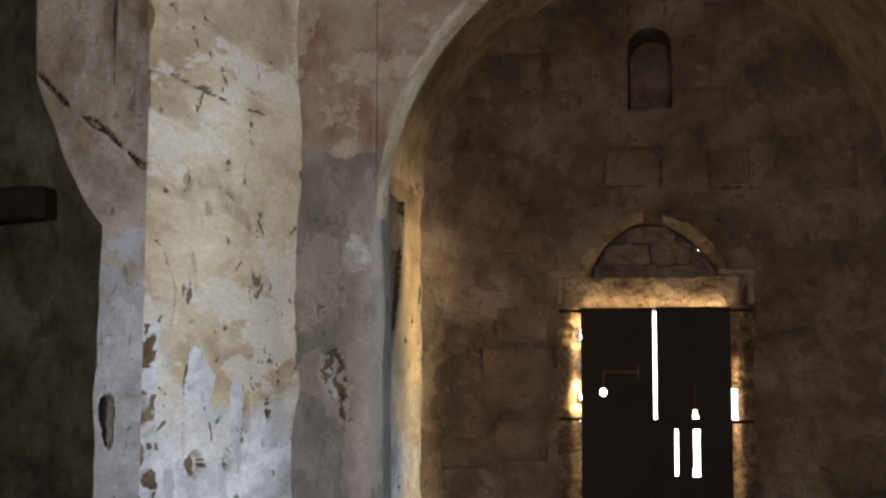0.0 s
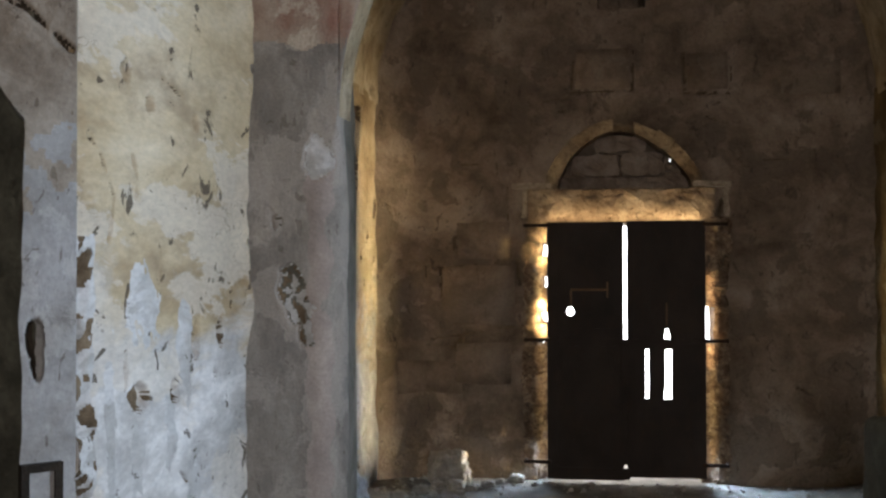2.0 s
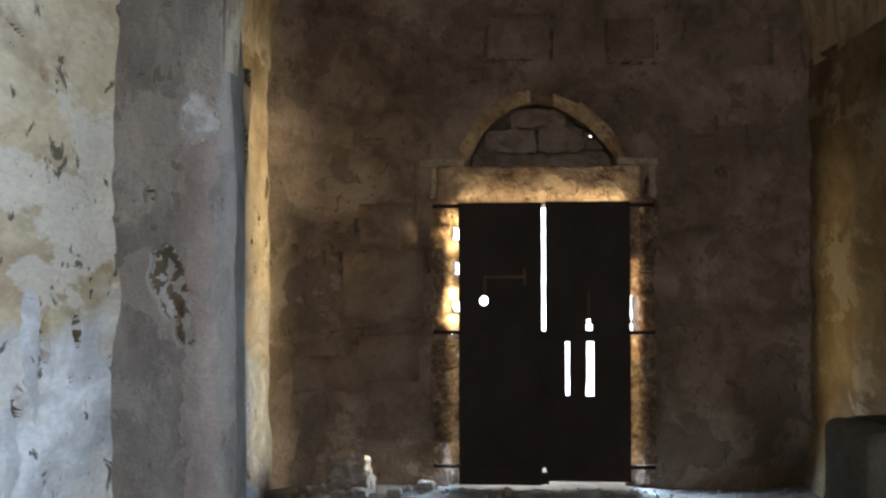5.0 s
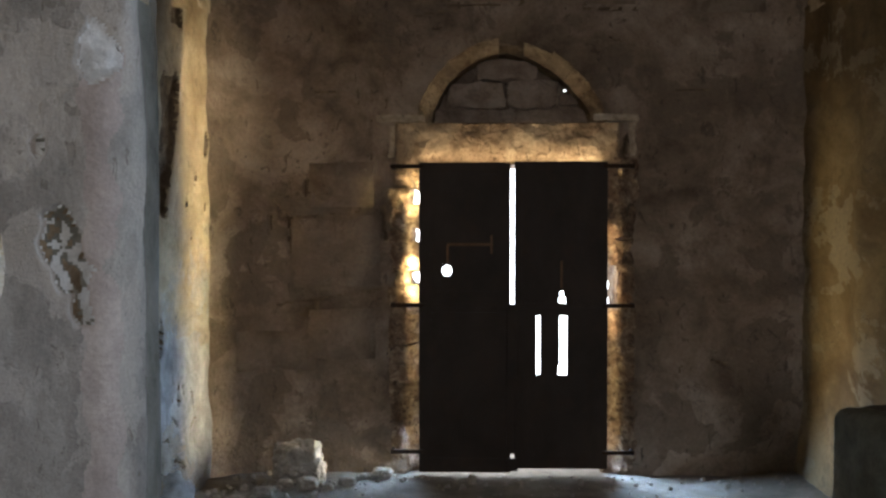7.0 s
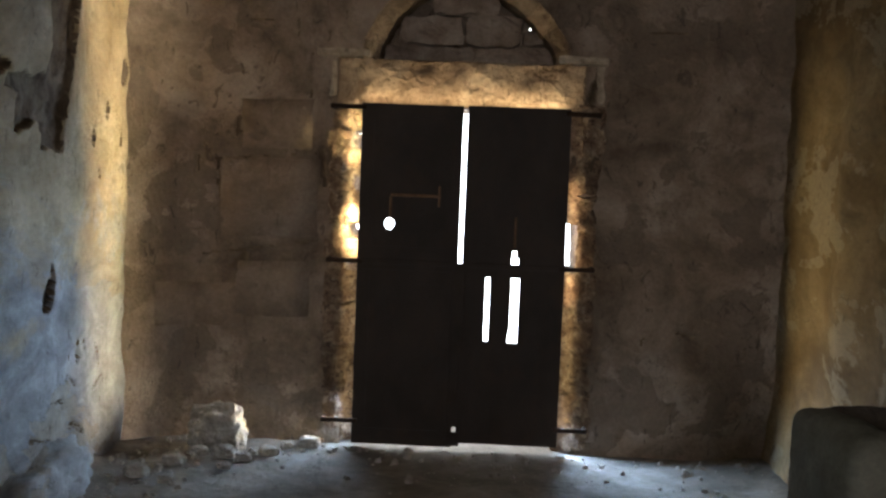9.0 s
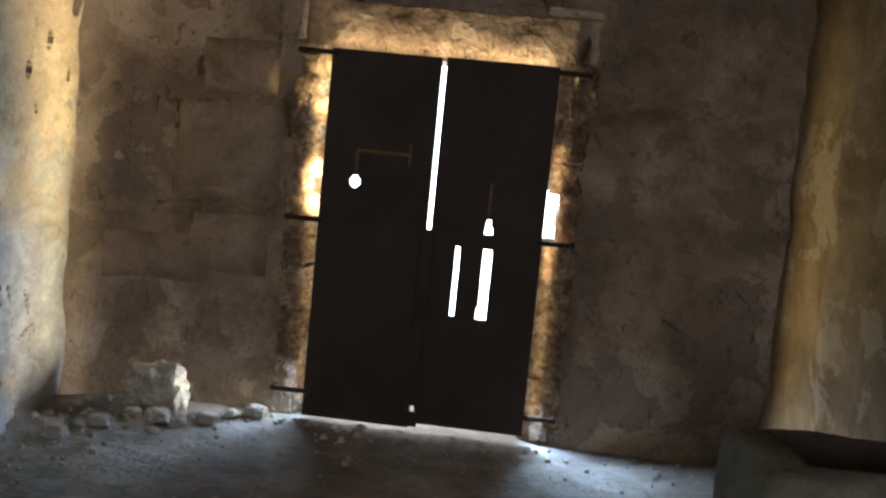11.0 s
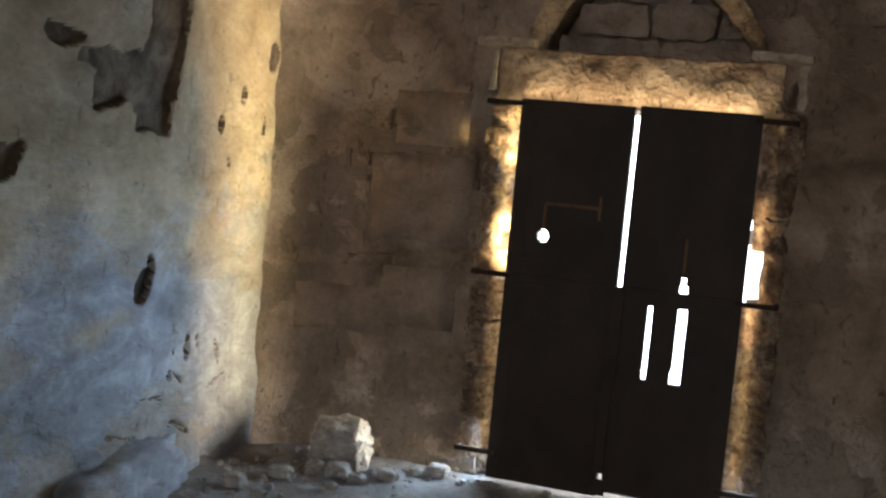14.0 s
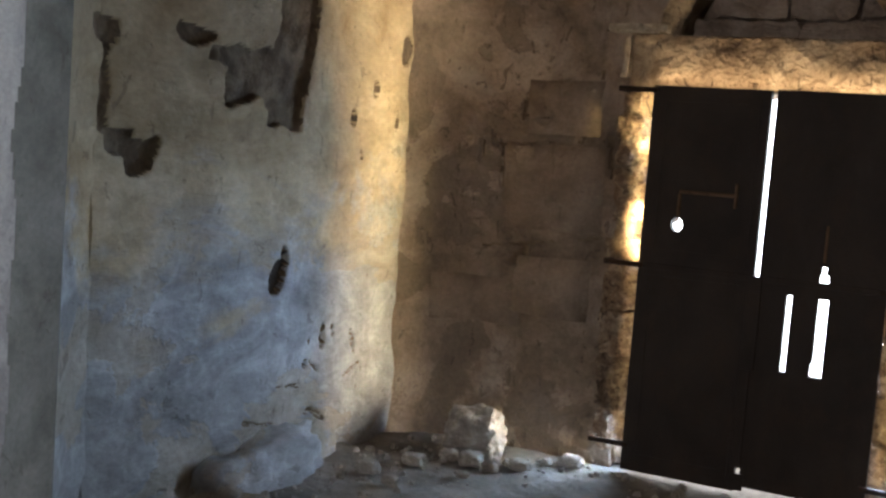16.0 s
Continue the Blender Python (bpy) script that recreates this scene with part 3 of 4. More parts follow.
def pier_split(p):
    # reveal behind the front: shade painted with the darkened olive render
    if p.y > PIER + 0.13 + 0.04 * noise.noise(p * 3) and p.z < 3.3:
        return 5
    if p.z > 2.70 + 0.05 * noise.noise(p * 6):
        return 1
    d = PIER_PITS(Vector((p.x, PIER, p.z)))
    if d > 0.008:
        crumb = noise.noise(Vector((p.x * 21, 5, p.z * 17))) + 0.5 * noise.noise(Vector((p.x * 47, 9, p.z * 40)))
        return 2 if d < 0.014 or crumb < -0.05 else 6 if crumb > 0.22 else 5
    pink = p.x > -1.56 + 0.035 * noise.noise(p * 4) + 0.02 * noise.noise(p * 13) and p.y < PIER + 0.03 + 0.03 * noise.noise(p * 7)
    return 3 if pink and 0.5 + 0.3 * noise.noise(p * 3) < p.z < 2.15 + 0.2 * noise.noise(p * 5) else 0


PIER_PITS = pits([(-1.635, PIER, 1.52, 0.070, 0.095, 0.03), (-1.60, PIER, 1.41, 0.068, 0.09, 0.03), (-1.57, PIER, 1.31, 0.04, 0.07, 0.03), (-1.71, PIER, 1.84, 0.02, 0.035, 0.03), (-1.50, PIER, 2.14, 0.08, 0.09, 0.012)])


def pier_face(u, v):
    """The pier's front, rounded at its inner edge below the spring of the arch, and the reveal behind it."""
    z = -0.1 + 5.5 * v
    r = 0.012 + 0.125 * min(1.0, max(0.0, (2.34 - z) / 0.35))
    edge = -1.40 + 0.012 * min(1.0, max(0.0, (2.34 - z) / 0.25))
    run = (edge + 2.4 - r, r * math.pi / 2, 0.33 - r)
    s = u * sum(run)
    if s < run[0]:
        return (-2.4 + s, PIER, z)
    s -= run[0]
    if s < run[1]:
        a = s / r
        return (edge - r + r * math.sin(a), PIER + r - r * math.cos(a), z)
    return (edge - 0.03 * (s - run[1]), PIER + r + s - run[1], z)


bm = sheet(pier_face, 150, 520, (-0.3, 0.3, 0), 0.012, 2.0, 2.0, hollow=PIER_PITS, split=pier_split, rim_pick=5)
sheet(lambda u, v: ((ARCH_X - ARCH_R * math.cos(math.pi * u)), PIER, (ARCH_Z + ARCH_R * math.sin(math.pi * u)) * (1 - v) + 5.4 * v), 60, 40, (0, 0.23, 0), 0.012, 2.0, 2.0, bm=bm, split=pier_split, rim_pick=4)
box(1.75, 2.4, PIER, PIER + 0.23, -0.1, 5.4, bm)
structure("wall_pier", bm, [CEMENT, FRESCO, LIMEWASH, PINK, CREAM, SHADE_STAINED, BARE], "grey cement pier with faded red fresco above", "pier")

# light wall before the pier, the return and the dim wall nearer the walker
LIGHT_PITS = pits([(-1.9, -3.48, 2.46, 0.035, 0.12, 0.06), (-1.9, -4.03, 2.26, 0.025, 0.045, 0.07), (-1.93, -4.02, 1.30, 0.03, 0.10, 0.06), (-1.92, -3.80, 1.33, 0.03, 0.08, 0.05), (-1.98, -4.50, 1.10, 0.07, 0.07, 0.05),
                   (-1.95, -4.6, 2.40, 0.05, 0.05, 0.04), (-1.95, -4.4, 2.3, 0.04, 0.03, 0.04), (-1.93, -4.2, 1.10, 0.04, 0.06, 0.04)])


LIGHT_CRACKS = (((-4.93, 2.88), (-4.72, 2.86), (-4.46, 2.84), (-4.20, 2.83)), ((-4.10, 2.84), (-3.84, 2.86)), ((-3.50, 2.60), (-3.455, 2.54), (-3.45, 2.44)), ((-4.86, 2.12), (-4.70, 1.90), (-4.72, 1.72)), ((-4.30, 2.42), (-4.12, 2.36)),
                ((-3.72, 1.62), (-3.70, 1.44)), ((-4.55, 2.06), (-4.52, 1.90)), ((-4.02, 1.95), (-4.00, 1.84)), ((-4.33, 1.74), (-4.30, 1.58)), ((-3.86, 1.16), (-3.80, 1.02)), ((-4.62, 1.30), (-4.60, 1.14)), ((-4.20, 0.78), (-4.12, 0.70)))


def light_wall(p):
    edge = max(0.0, 1 - (p.y + 4.95) / 0.14)
    ragged = 0.20 * edge * max(0.0, noise.noise(Vector((4, p.y * 9, p.z * 6))) + 0.15) * (1 if p.z < 1.75 else 0.4)
    return LIGHT_PITS(p) + crack_depth(p.y, p.z, LIGHT_CRACKS, 0.012, 0.040) + ragged + 0.010 * noise.noise(p * 7) + 0.02 * noise.noise(p * 2.3)


def front_path(u, v):
    z = -0.1 + 5.3 * v
    if u < 0.86:
        k = u / 0.86
        return (-2.02 + 0.14 * k, -4.95 + 1.31 * k, z)
    a = (u - 0.86) / 0.14 * math.pi / 2
    return (-1.88 + 0.115 * (1 - math.cos(a)), -3.64 + 0.20 * math.sin(a), z)


def front_pick(p):
    if LIGHT_PITS(p) > 0.03 or crack_depth(p.y, p.z, LIGHT_CRACKS, 0.012, 0.040) > 0.014:
        return 2
    crumb = noise.noise(Vector((3, p.y * 13, p.z * 9))) + 0.6 * noise.noise(Vector((8, p.y * 34, p.z * 26)))
    if p.y < -4.83 + 0.05 * noise.noise(p * 6) and p.z < 1.72 + 0.2 * noise.noise(p * 2):
        return 2 if crumb > 0.16 else 1
    for y, z, ry, rz in ((-4.47, 1.46, 0.13, 0.16), (-4.52, 0.82, 0.05, 0.20), (-4.10, 1.28, 0.06, 0.22), (-4.25, 0.95, 0.05, 0.14), (-4.72, 0.95, 0.04, 0.30), (-4.05, 0.60, 0.07, 0.16)):
        if ((p.y - y) / ry) ** 2 + ((p.z - z) / rz) ** 2 < 1 + 1.2 * crumb:
            return 1
    return 0


bm = sheet(front_path, 210, 560, (-0.45, 0.08, 0), 0.016, 2.4, 9.0, hollow=light_wall, split=front_pick)
structure("wall_west_front", bm, [PLASTER, LIMEWASH, BARE], "pale peeling lime plaster wall beside the pier", "wall")
RETURN_PITS = pits([(-2.118, -5.063, 1.35, 0.036, 0.085, 0.09), (-2.114, -5.058, 1.28, 0.030, 0.075, 0.09)])


SPRINGER_CRACK = (((-2.50, 2.84), (-2.322, 2.65), (-2.186, 2.56), (-2.037, 2.41)),)


def return_hollow(p):
    return RETURN_PITS(p) + crack_depth(p.x, p.z, SPRINGER_CRACK, 0.011, 0.045) + 0.01 * noise.noise(p * 6)



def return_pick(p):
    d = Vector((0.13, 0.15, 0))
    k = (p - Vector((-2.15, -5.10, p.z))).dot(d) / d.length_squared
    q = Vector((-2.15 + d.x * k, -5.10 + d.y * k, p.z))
    # hole and crack take the near-black lining that stands in for shade
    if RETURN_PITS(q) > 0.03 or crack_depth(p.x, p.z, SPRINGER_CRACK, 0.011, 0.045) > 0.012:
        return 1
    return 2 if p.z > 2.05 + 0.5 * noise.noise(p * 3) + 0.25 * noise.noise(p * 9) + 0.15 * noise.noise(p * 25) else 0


def springer(u, v):
    zz = -0.1 + 5.3 * v
    grow = 0.33 * min(1.0, max(0.0, zz - 2.15) / 0.62) ** 0.8
    ragged = 0.022 * (1 - u) * (noise.noise(Vector((0, 2, zz * 1.7))) + 0.5 * noise.noise(Vector((0, 5, zz * 6))))
    return (-2.15 - grow + ragged + (0.13 + grow) * u, -5.10 + 0.15 * u, zz)


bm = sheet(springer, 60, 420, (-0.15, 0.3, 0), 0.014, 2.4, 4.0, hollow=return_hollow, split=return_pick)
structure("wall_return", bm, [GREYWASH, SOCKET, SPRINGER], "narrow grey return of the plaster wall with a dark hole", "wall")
# recess and rear wall: falloff into shade is put into their dark colour
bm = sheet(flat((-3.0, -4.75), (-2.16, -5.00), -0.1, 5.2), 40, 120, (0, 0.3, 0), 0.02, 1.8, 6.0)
structure("wall_recess", bm, DIM, "stained masonry in the recess beside the wall, toned dark for shade", "wall")
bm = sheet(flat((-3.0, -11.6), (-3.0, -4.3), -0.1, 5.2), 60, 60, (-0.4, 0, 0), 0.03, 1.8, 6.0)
structure("wall_west_rear", bm, DIM, "stained masonry wall of the nave, toned dark for shade", "wall")

# closing walls behind the walker, with the window and the entrance
WIN0, WIN1 = -4.85, -4.40
bm = box(1.90, 2.7, -11.6, WIN0, -0.1, 5.2)
reveal = box(1.90, 2.7, WIN1, -3.3, -0.1, 5.2)
for v in reveal.verts:
    if v.co.x < 2.0 and v.co.y < -4:
        v.co.y += 0.01
tmp = bpy.data.meshes.new("tmp")
reveal.to_mesh(tmp)
reveal.free()
bm.from_mesh(tmp)
bpy.data.meshes.remove(tmp)
box(1.90, 2.7, WIN0, WIN1 + 0.01, -0.1, 1.2, bm)
box(1.90, 2.7, WIN0, WIN1 + 0.01, 2.9, 5.2, bm)
structure("wall_east_rear", bm, MASONRY, "plain masonry wall of the nave with a window", "wall")
bm = box(-3.4, -0.4, -11.9, -11.4, -0.1, 5.2)
box(1.0, 2.7, -11.9, -11.4, -0.1, 5.2, bm)
box(-0.4, 1.0, -11.9, -11.4, 2.9, 5.2, bm)
structure("wall_south", bm, MASONRY, "plain masonry end wall with an entrance", "wall")
bm = box(-3.4, 2.8, -11.9, -3.3, 5.15, 5.4)
structure("ceiling_nave", bm, MASONRY, "plain masonry ceiling of the nave", "ceiling")
bm = box(-4, 4, 1.3, 1.36, -0.2, 3.0)
structure("backdrop", bm, OUTSIDE, "bright hazy daylight outside the door", "backdrop")

# ---- the door ----
door = thing("door_1", "dark sheet-iron double door, shut, with slots letting daylight in", "door", kind="structure")


def plate_with_holes(x0, x1, z0, z1, y0, y1, holes):
    """A plate cut on a grid of lines, with the rectangles of holes left out."""
    xs = sorted({x0, x1, *[h[0] for h in holes], *[h[1] for h in holes]})
    zs = sorted({z0, z1, *[h[2] for h in holes], *[h[3] for h in holes]})
    bm = bmesh.new()

    def solid(i, j):
        if not (0 <= i < len(xs) - 1 and 0 <= j < len(zs) - 1):
            return False
        cx, cz = (xs[i] + xs[i + 1]) / 2, (zs[j] + zs[j + 1]) / 2
        return not any(h[0] < cx < h[1] and h[2] < cz < h[3] for h in holes)

    vs = {}

    def vert(i, j, k):
        if (i, j, k) not in vs:
            vs[i, j, k] = bm.verts.new((xs[i], (y0, y1)[k], zs[j]))
        return vs[i, j, k]

    for i in range(len(xs) - 1):
        for j in range(len(zs) - 1):
            if solid(i, j):
                for k in (0, 1):
                    bm.faces.new([vert(a, b, k) for a, b in ((i, j), (i + 1, j), (i + 1, j + 1), (i, j + 1))])
                for (di, dj), (a, b) in (((-1, 0), ((i, j), (i, j + 1))), ((1, 0), ((i + 1, j), (i + 1, j + 1))), ((0, -1), ((i, j), (i + 1, j))), ((0, 1), ((i, j + 1), (i + 1, j + 1)))):
                    if not solid(i + di, j + dj):
                        bm.faces.new((vert(*a, 0), vert(*b, 0), vert(*b, 1), vert(*a, 1)))
    return bm


hole_steps = []
for k in range(6):
    w = 0.030 * math.sqrt(max(0.0, 1 - ((k - 2.5) / 3.0) ** 2))
    hole_steps.append((-0.454 - w, -0.454 + w, 1.294 - 0.033 + 0.011 * k, 1.294 - 0.033 + 0.011 * (k + 1)))
leaf_w = part("leaf", plate_with_holes(-0.63, -0.051, 0.012, 1.98, 0.0, 0.045, hole_steps), DOORM, door, "left leaf of dark iron with a round peephole")
slots = [(0.112, 0.139, 0.635, 1.010), (0.250, 0.308, 0.632, 0.70), (0.259, 0.308, 0.70, 1.010), (0.254, 0.299, 1.085, 1.125), (0.260, 0.286, 1.125, 1.165)]
leaf_e = part("leaf", plate_with_holes(-0.025, 0.561, 0.040, 1.985, 0.0, 0.045, slots), DOORM, door, "right leaf of dark iron with two vertical slots")
for z0, z1, x1 in ((0.022, 0.105, -0.005), (0.135, 0.62, -0.0218), (0.62, 1.085, -0.005)):
    part("cover_strip", box(-0.075, x1, -0.012, -0.002, z0, z1, bevel=0.003), DOORM, leaf_e)
for x0, x1, leaf in ((-0.625, -0.075, leaf_w), (-0.004, 0.556, leaf_e)):
    part("seam_bar", box(x0, x1, -0.008, -0.001, 1.060, 1.090, bevel=0.003), DOORM, leaf)
for z0, z1 in ((1.12, 1.95), (0.06, 1.03)):
    part("sunk_panel_frame", plate_with_holes(-0.60, -0.09, z0, z1, -0.006, -0.001, [(-0.555, -0.135, z0 + 0.045, z1 - 0.045)]), DOORM, leaf_w)
latch = part("latch_bar", box(-0.45, -0.16, -0.022, -0.004, 1.452, 1.470, bevel=0.004), RUSTBAR, leaf_w, "thin rust-brown latch bar")
part("latch_stop", box(-0.178, -0.164, -0.020, -0.004, 1.40, 1.52, bevel=0.003), RUSTBAR, latch)
part("latch_drop", box(-0.456, -0.440, -0.020, -0.004, 1.335, 1.452, bevel=0.003), RUSTBAR, latch)
part("latch_rod", box(0.264, 0.278, -0.012, -0.002, 1.185, 1.36, bevel=0.003), RUSTBAR, leaf_e, "rust-brown rod above a slot")
for z in (1.955, 1.075, 0.145):
    for side in (-1, 1):
        x0, x1 = (-0.81, -0.60) if side < 0 else (0.53, 0.73)
        h = part("hinge_strap", box(x0, x1, -0.022, -0.003, z - 0.013, z + 0.013, bevel=0.004), IRON, leaf_w if side < 0 else leaf_e, "black iron hinge strap")
        px = x0 + 0.012 if side < 0 else x1 - 0.012
        part("pintle", box(px - 0.012, px + 0.012, -0.02, WALL + 0.06, z - 0.014, z + 0.014, bevel=0.004), IRON, h)

# ---- stones round the door ----
rnd = random.Random(5)
lintel = structure("lintel", bmesh.new(), DRESSED, "rough warm limestone lintel over the door", "lintel")
bm = sheet(lambda u, v: (-0.785 + 1.425 * u, 0.070, 1.965 + 0.272 * v), 110, 24, (0, 0.5, 0), 0.022, 6.0, 1.0)
lintel.data = mesh_of(bm, "lintel", DRESSED)


def rough_stone(x0, x1, y0, y1, z0, z1, seed, amp=0.012, lip=None, slope=0.0):
    b = bmesh.new()
    bmesh.ops.create_cube(b, size=1.0)
    bmesh.ops.subdivide_edges(b, edges=b.edges[:], cuts=6, use_grid_fill=True)
    for v in b.verts:
        c = v.co * 2
        k = 1 - 0.03 * (max(0, abs(c.x) - 0.6) * max(0, abs(c.z) - 0.6)) / 0.16
        v.co = Vector(((x0 + x1) / 2 + c.x * k * (x1 - x0) / 2, (y0 + y1) / 2 + c.y * (y1 - y0) / 2, (z0 + z1) / 2 + c.z * k * (z1 - z0) / 2))
        v.co += Vector([amp * (noise.noise(v.co * 9 + Vector((seed, 9 * a, 0))) + 0.5 * noise.noise(v.co * 26 + Vector((seed, 5 * a, 0)))) for a in range(3)])
        if lip is not None:
            v.co.y += slope * max(0.0, (v.co.x - lip) * (1 if x1 < 0 else -1)) * (1 - (v.co.y - y0) / (y1 - y0))
    return b


structure("trim_lintel_end", rough_stone(0.705, 0.745, 0.06, 0.5, 2.02, 2.23, 3.3, 0.02), IMPOST, "split stone at the end of the lintel", "stone")
structure("trim_lintel_west", rough_stone(-0.825, -0.795, 0.055, 0.5, 2.02, 2.225, 8.1, 0.012), IMPOST, "thin pale stone at the end of the lintel", "stone")
jamb_w = thing("door_jamb", "broken limestone jamb stones, glowing beside the door gap", "door jamb", kind="structure")
z = 0.0
for i, (h, out) in enumerate(((0.30, 0.012), (0.28, 0.015), (0.24, 0.010), (0.20, -0.012), (0.06, -0.05), (0.10, 0.0), (0.11, -0.045), (0.17, 0.004), (0.10, -0.035), (0.16, 0.0), (0.10, -0.04), (0.13, -0.005))):
    part("jamb_stone", rough_stone(OPEN_W - 0.085 - rnd.uniform(0, 0.03), -0.615 + 2.0 * min(0.0, out), 0.060, 0.62, z + 0.001, z + h + 0.003, i, 0.034, OPEN_W - 0.022, 0.6), JAMB, jamb_w)
    z += h
jamb_e = thing("door_jamb", "reddish broken limestone jamb stones beside the door", "door jamb", kind="structure")
z = 0.0
for i, (h, out) in enumerate(((0.32, 0.0), (0.26, 0.002), (0.24, -0.008), (0.22, -0.012), (0.30, 0.035), (0.16, 0.008), (0.22, -0.006), (0.29, -0.008))):
    part("jamb_stone", rough_stone(0.545 + 2.4 * max(0.0, out), OPEN_E + 0.085 + rnd.uniform(0, 0.03), 0.060, 0.62, z + 0.001, z + h + 0.003, 30 + i, 0.034, OPEN_E + 0.015, 0.6), JAMB, jamb_e)
    z += h
for x0, x1 in ((-0.90, -0.60), (0.48, 0.76)):
    structure("trim_impost", rough_stone(x0, x1, 0.02, 0.4, 2.243, 2.285, x0 * 7), IMPOST, "thin stone impost slab beside the lunette", "impost")

arch_ring = thing("door_arch", "arch of rough voussoirs over the walled-up lunette", "arch", kind="structure")
N = 11
for i in range(N):
    b = bmesh.new()
    ring = []
    for a in range(4):
        e = -1 + 2 * (i + 0.006 + 0.988 * a / 3) / N
        x = LUN_X + LUN_W * math.sin(e * math.pi / 2)
        zz = lunette(x)
        t = 0.045 + (0.022 if i == N // 2 else 0.0) + 0.022 * noise.noise(Vector((i * 3.1, 0, 0)))
        ox = math.sin(e * math.pi / 2)
        oz = max(0.12, math.cos(e * math.pi / 2))
        ring.append([(x - 0.045 * ox, zz - 0.045 * oz), (x + t * ox, zz + t * oz)])
    vs = [[b.verts.new((q[0] + 0.016 * noise.noise(Vector((q[0] * 22, y * 9, q[1] * 22))), y, q[1])) for k, q in enumerate(r) for y in ((0.115, 0.050)[k] + 0.014 * noise.noise(Vector((i * 1.7, 2, 0))), 0.40)] for r in ring]
    for a, c in zip(vs, vs[1:]):
        for k in ((0, 1), (1, 3), (3, 2), (2, 0)):
            b.faces.new((a[k[0]], c[k[0]], c[k[1]], a[k[1]]))
    for r in (vs[0], vs[-1]):
        b.faces.new((r[0], r[1], r[3], r[2]))
    if i == N // 2:
        for v in b.verts:
            v.co.y += 0.07 if v.co.y < 0.3 else 0.0
        part("voussoir", b, BARE, arch_ring, "dark broken crown stone")
    else:
        part("voussoir", b, RIM, arch_ring)

infill = thing("infill", "stacked infill stones in the lunette", "stone infill", kind="structure")
for x0, x1, z0, z1 in ((-0.54, -0.03, 2.235, 2.345), (0.0, 0.45, 2.24, 2.35), (-0.45, -0.08, 2.36, 2.52), (-0.05, 0.26, 2.365, 2.53), (0.28, 0.40, 2.37, 2.45), (-0.26, 0.12, 2.54, 2.665)):
    part("stone", rough_stone(x0, x1, 0.31, TY + 0.05, z0, z1, x0 * 5 + z0, 0.03), INFILL, infill)

# ---- loose things ----
rock = part("rock", boulder((0.175, 0.135, 0.150), 6.7, 4, 0.30), ROCK)
rock.location = (-1.36, -0.20, 0.105)
tagged(rock, "pale broken limestone boulder on the earth floor", "rock")
for i, (x, y, s) in enumerate(((-0.86, -0.10, 0.05), (-1.28, -0.42, 0.055), (-1.16, -0.46, 0.035), (-1.42, -0.40, 0.04), (-1.05, -0.33, 0.045), (-1.50, -0.62, 0.05), (-1.22, -0.66, 0.03), (-0.98, -0.16, 0.03),
                               (-1.62, -0.88, 0.05), (-1.44, -0.98, 0.035), (-1.70, -1.72, 0.06), (-1.62, -2.02, 0.04))):
    r = part("small_rock", boulder((s * 1.4, s, s * 0.8), 5.0 + i, 3), ROCK)
    r.location = (x, y, s * 0.5)
    tagged(r, "small pale rock lying beside the boulder", "rock", "small rocks by the wall")

panel = thing("framed_picture", "small dark-framed faded picture on the wall", "picture", (-2.095, -5.065, 0.70))
panel.rotation_euler = (0, 0, radians(49))
part("frame", plate_with_holes(-0.075, 0.075, 0.0, 0.23, -0.02, 0.008, [(-0.046, 0.046, 0.030, 0.200)]), WOODM, panel)
part("picture_sheet", box(-0.050, 0.050, -0.006, 0.004, 0.026, 0.204), GREYWASH, panel, "pale faded sheet behind the frame")
trough = thing("stone_trough", "olive-grey stone trough with a dust-filled basin", "trough", (1.215, -3.22, 0.0))
trough.rotation_euler = (0, 0, radians(8))


def trough_body():
    """A rounded block, a little wider at its foot, with a basin sunk into the top."""
    b = bmesh.new()
    bmesh.ops.create_cube(b, size=1.0)
    bmesh.ops.subdivide_edges(b, edges=b.edges[:], cuts=31, use_grid_fill=True)
    lx, ly, lz, r = 0.62, 0.52, 0.89, 0.06
    for v in b.verts:
        p = Vector(((v.co.x + 0.5) * lx, (v.co.y + 0.5) * ly, (v.co.z + 0.5) * lz - 0.02))
        c = Vector((min(max(p.x, r), lx - r), min(max(p.y, r), ly - r), min(p.z, lz - 0.02 - r)))
        d = p - c
        if d.length > 1e-6:
            p = c + d.normalized() * min(d.length, r)
        if v.co.z > 0.49:
            k = max(abs(p.x - 0.36) / 0.225, abs(p.y - 0.285) / 0.175)
            p.z -= 0.34 * min(1.0, max(0.0, (1.04 - k) / 0.07))
        p.x -= 0.05 * max(0.0, 0.6 - p.z) * (1 - p.x / lx)
        v.co = p + Vector([0.010 * noise.noise(p * 5 + Vector((a * 7, 0, 0))) + 0.004 * noise.noise(p * 19 + Vector((a * 3, 0, 0))) for a in range(3)])
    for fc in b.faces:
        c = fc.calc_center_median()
        # inner sides of the basin are coloured near-black for the shadow in it
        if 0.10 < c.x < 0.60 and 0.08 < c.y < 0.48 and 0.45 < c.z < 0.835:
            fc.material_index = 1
    return b


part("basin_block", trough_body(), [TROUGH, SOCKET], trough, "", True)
fill = sheet(lambda u, v: (0.13 + 0.46 * u, 0.10 + 0.27 * v, 0.735 + 0.02 * noise.noise(Vector((u * 4, v * 4, 0)))), 24, 16, (0, 0, -0.19), 0.006, 5.0)
part("basin_fill", fill, EARTH, trough, "pale dust and rubble settled in the basin")

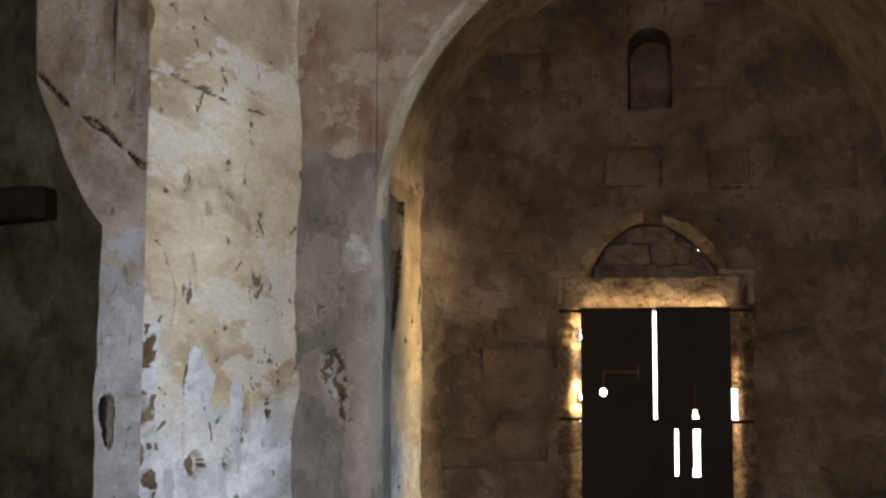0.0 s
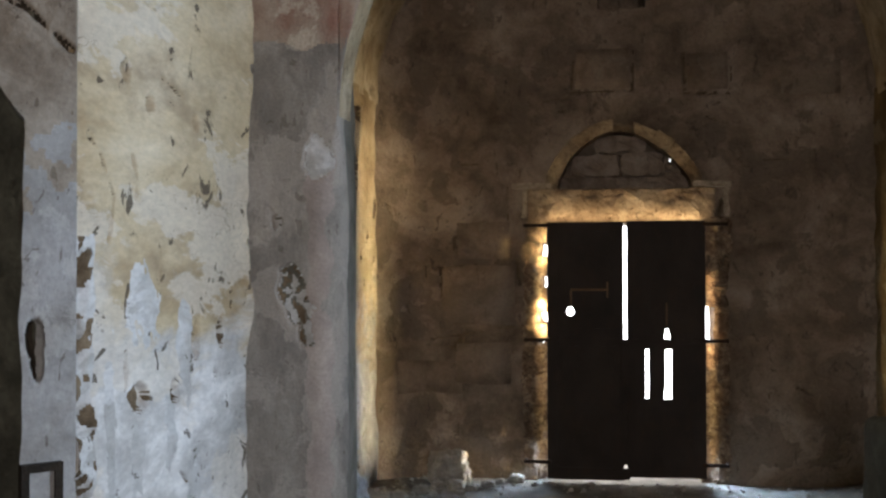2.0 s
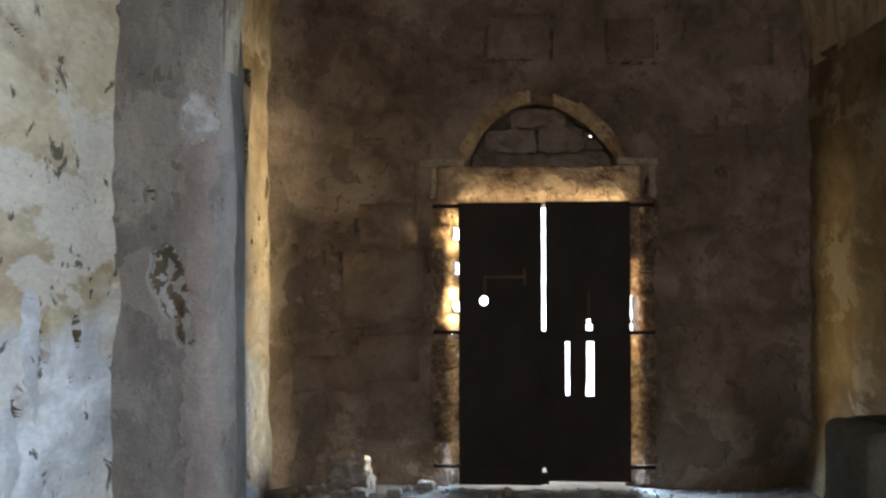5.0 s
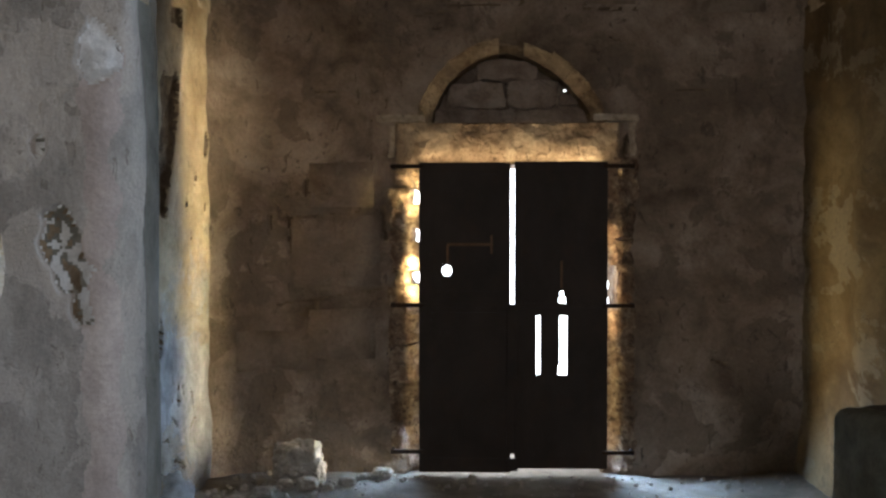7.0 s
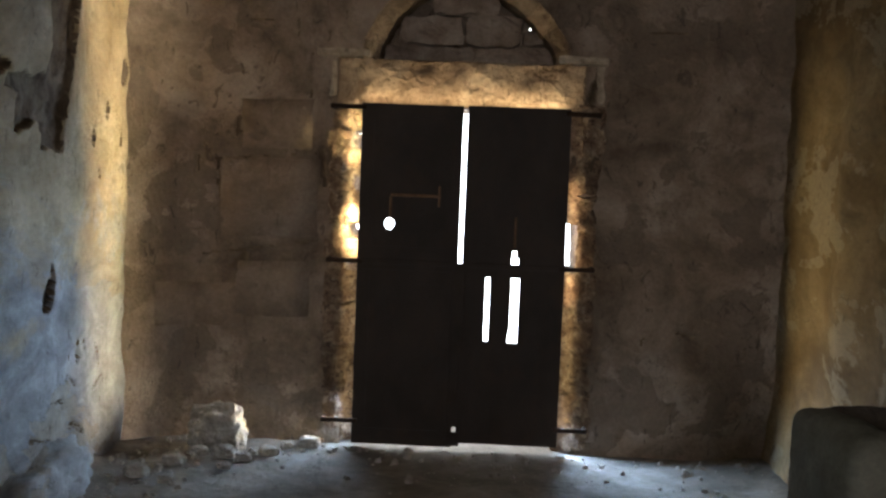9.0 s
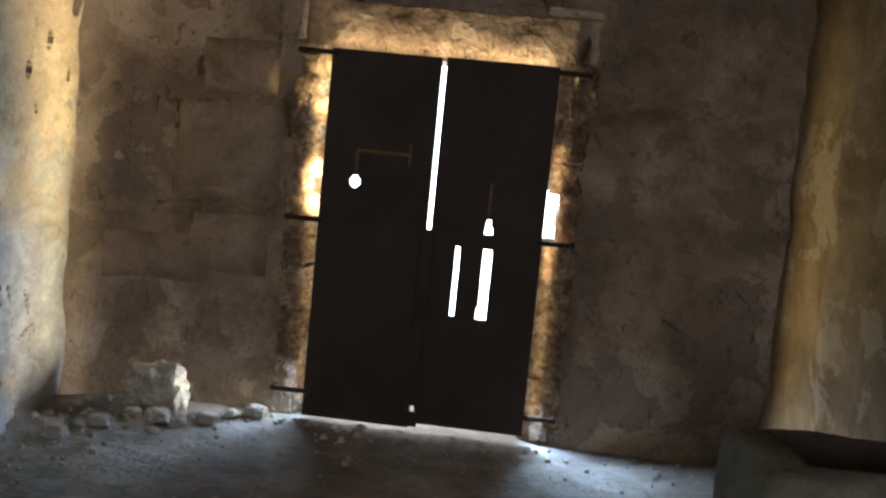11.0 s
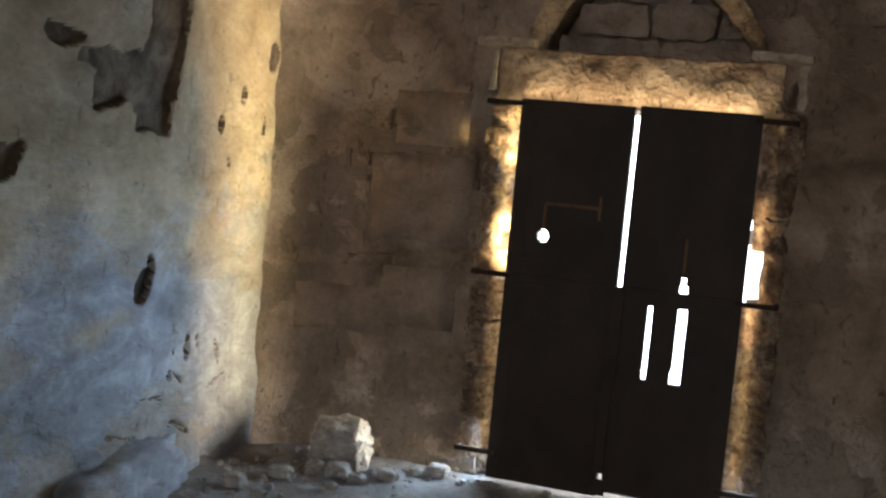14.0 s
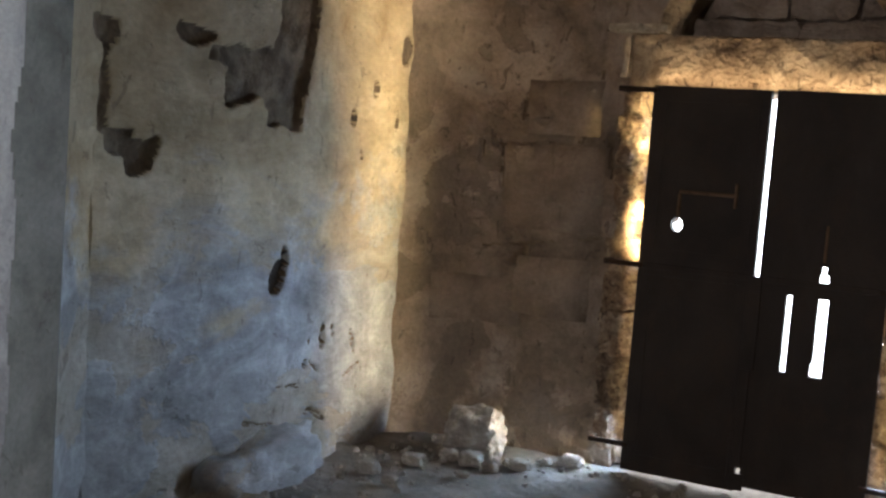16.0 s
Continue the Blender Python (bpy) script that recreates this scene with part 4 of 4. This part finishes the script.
# ---- timber stub in the dark recess ----
beam = part("beam", box(-3.0, -2.47, -5.02, -4.80, 2.19, 2.33, bevel=0.012, jitter=0.008, rnd=random.Random(3)), WOODM)
tagged(beam, "blackened timber beam end jutting from the recess wall", "beam")

# ---- rubble at the foot of the walls ----
rub = random.Random(11)
mound = part("rubble_mound", boulder((0.25, 0.56, 0.30), 3.4, 5, 0.22), SIDE, smooth=True)
for v in mound.data.vertices:
    v.co += v.co.normalized() * (0.022 * noise.noise(v.co * 11) + 0.012 * noise.noise(v.co * 27))
mound.location = (-1.99, -1.40, -0.02)
tagged(mound, "crumbled plaster and earth heaped at the wall foot", "rubble")
verts, faces = [], []
for k in range(900):
    near = rub.random()
    if near < 0.45:
        x, y = WEST + 0.08 + abs(rub.gauss(0, 0.28)), rub.uniform(-3.2, -0.15)
    elif near < 0.8:
        x, y = rub.uniform(-1.7, 1.7), -abs(rub.gauss(0, 0.35))
    else:
        x, y = rub.uniform(-1.8, 1.7), rub.uniform(-4.5, 0)
    r = 0.005 + 0.022 * rub.random() ** 4
    zf = floor_z(x, y)
    base = len(verts)
    spin = rub.uniform(0, 6.28)
    for a in range(5):
        w = spin + a * 1.2566
        verts.append((x + r * math.cos(w) * rub.uniform(0.7, 1.3), y + r * math.sin(w) * rub.uniform(0.7, 1.3), zf - 0.003))
    for a in range(5):
        w = spin + a * 1.2566
        verts.append((x + 0.6 * r * math.cos(w), y + 0.6 * r * math.sin(w), zf + r * rub.uniform(0.6, 1.1)))
    for a in range(5):
        c = (a + 1) % 5
        faces.append((base + a, base + c, base + 5 + c, base + 5 + a))
    faces.append(tuple(base + 5 + a for a in range(5)))
me = bpy.data.meshes.new("grit")
me.from_pydata(verts, [], faces)
me.materials.append(ROCK)
tagged(new("grit", me), "scattered pale grit and plaster crumbs on the floor", "grit", "", "stuff")

# ---- faces of stone blocks showing through the plaster of the door wall ----
ash = random.Random(21)


def block(x0, x1, z0, z1, proud=0.010):
    b = bmesh.new()
    nx, nz = 4, 3
    grid = []
    for i in range(nx + 1):
        for j in range(nz + 1):
            x = x0 + (x1 - x0) * i / nx + ash.uniform(-0.008, 0.008)
            zz = z0 + (z1 - z0) * j / nz + ash.uniform(-0.008, 0.008)
            grid.append(b.verts.new((x, wall_front(x, zz) - proud * ash.uniform(0.75, 1.25), zz)))
    w = nz + 1
    for i in range(nx):
        for j in range(nz):
            b.faces.new((grid[i * w + j], grid[(i + 1) * w + j], grid[(i + 1) * w + j + 1], grid[i * w + j + 1])).smooth = True
    ringv = [grid[i * w] for i in range(nx + 1)] + [grid[nx * w + j] for j in range(1, nz + 1)] + [grid[i * w + nz] for i in range(nx - 1, -1, -1)] + [grid[j] for j in range(nz - 1, 0, -1)]
    rear_ring = [b.verts.new(v.co + Vector((0, 0.03, 0))) for v in ringv]
    for a in range(len(ringv)):
        c = (a + 1) % len(ringv)
        b.faces.new((ringv[a], ringv[c], rear_ring[c], rear_ring[a]))
    return b


z = 0.05
while z < 4.4:
    h = ash.uniform(0.27, 0.36)
    x = -1.9 + ash.uniform(0, 0.3)
    while x < 1.7:
        w = ash.uniform(0.34, 0.66)
        corners = [(x + a * w, z + c * h) for a in (-0.08, 0.5, 1.08) for c in (0, 0.5, 1)]
        blocked = (x < -0.84 and x + w > -1.62 and z < 1.9 and z + h > 0.98) or any(in_opening(*c) for c in corners) or (z < 2.35 and x < 0.76 and x + w > -0.88) or (2.2 < z + h and z < 2.95 and x < 0.68 and x + w > -0.78)
        taken = (x < -0.5 and z + h > 2.05 and z < 2.95) or 2.9 < z + h and z < 3.36 and x < 0.80 and x + w > -0.5
        if not blocked and not taken and x + w < 1.75 and ash.random() < (0.5 if x < 0.7 else 0.22) and not (z < 0.4 and x < -0.8):
            part("stone_block", block(x + 0.006, x + w - 0.006, z + 0.006, z + h - 0.006, ash.uniform(0.0015, 0.0035)), BLOCK, door_wall)
        x += w
    z += h
for x0, x1, z0, z1 in ((-0.41, 0.0, 3.02, 3.32), (0.44, 0.74, 2.99, 3.27)):
    part("stone_block", block(x0, x1, z0, z1, 0.018), BLOCK, door_wall)
for x0, x1, z0, z1 in ((-1.455, -0.885, 1.185, 1.645), (-1.35, -0.92, 0.72, 1.04), (-1.34, -0.93, 1.70, 1.985)):
    part("stone_block", block(x0, x1, z0, z1, 0.006), BLOCK, door_wall)
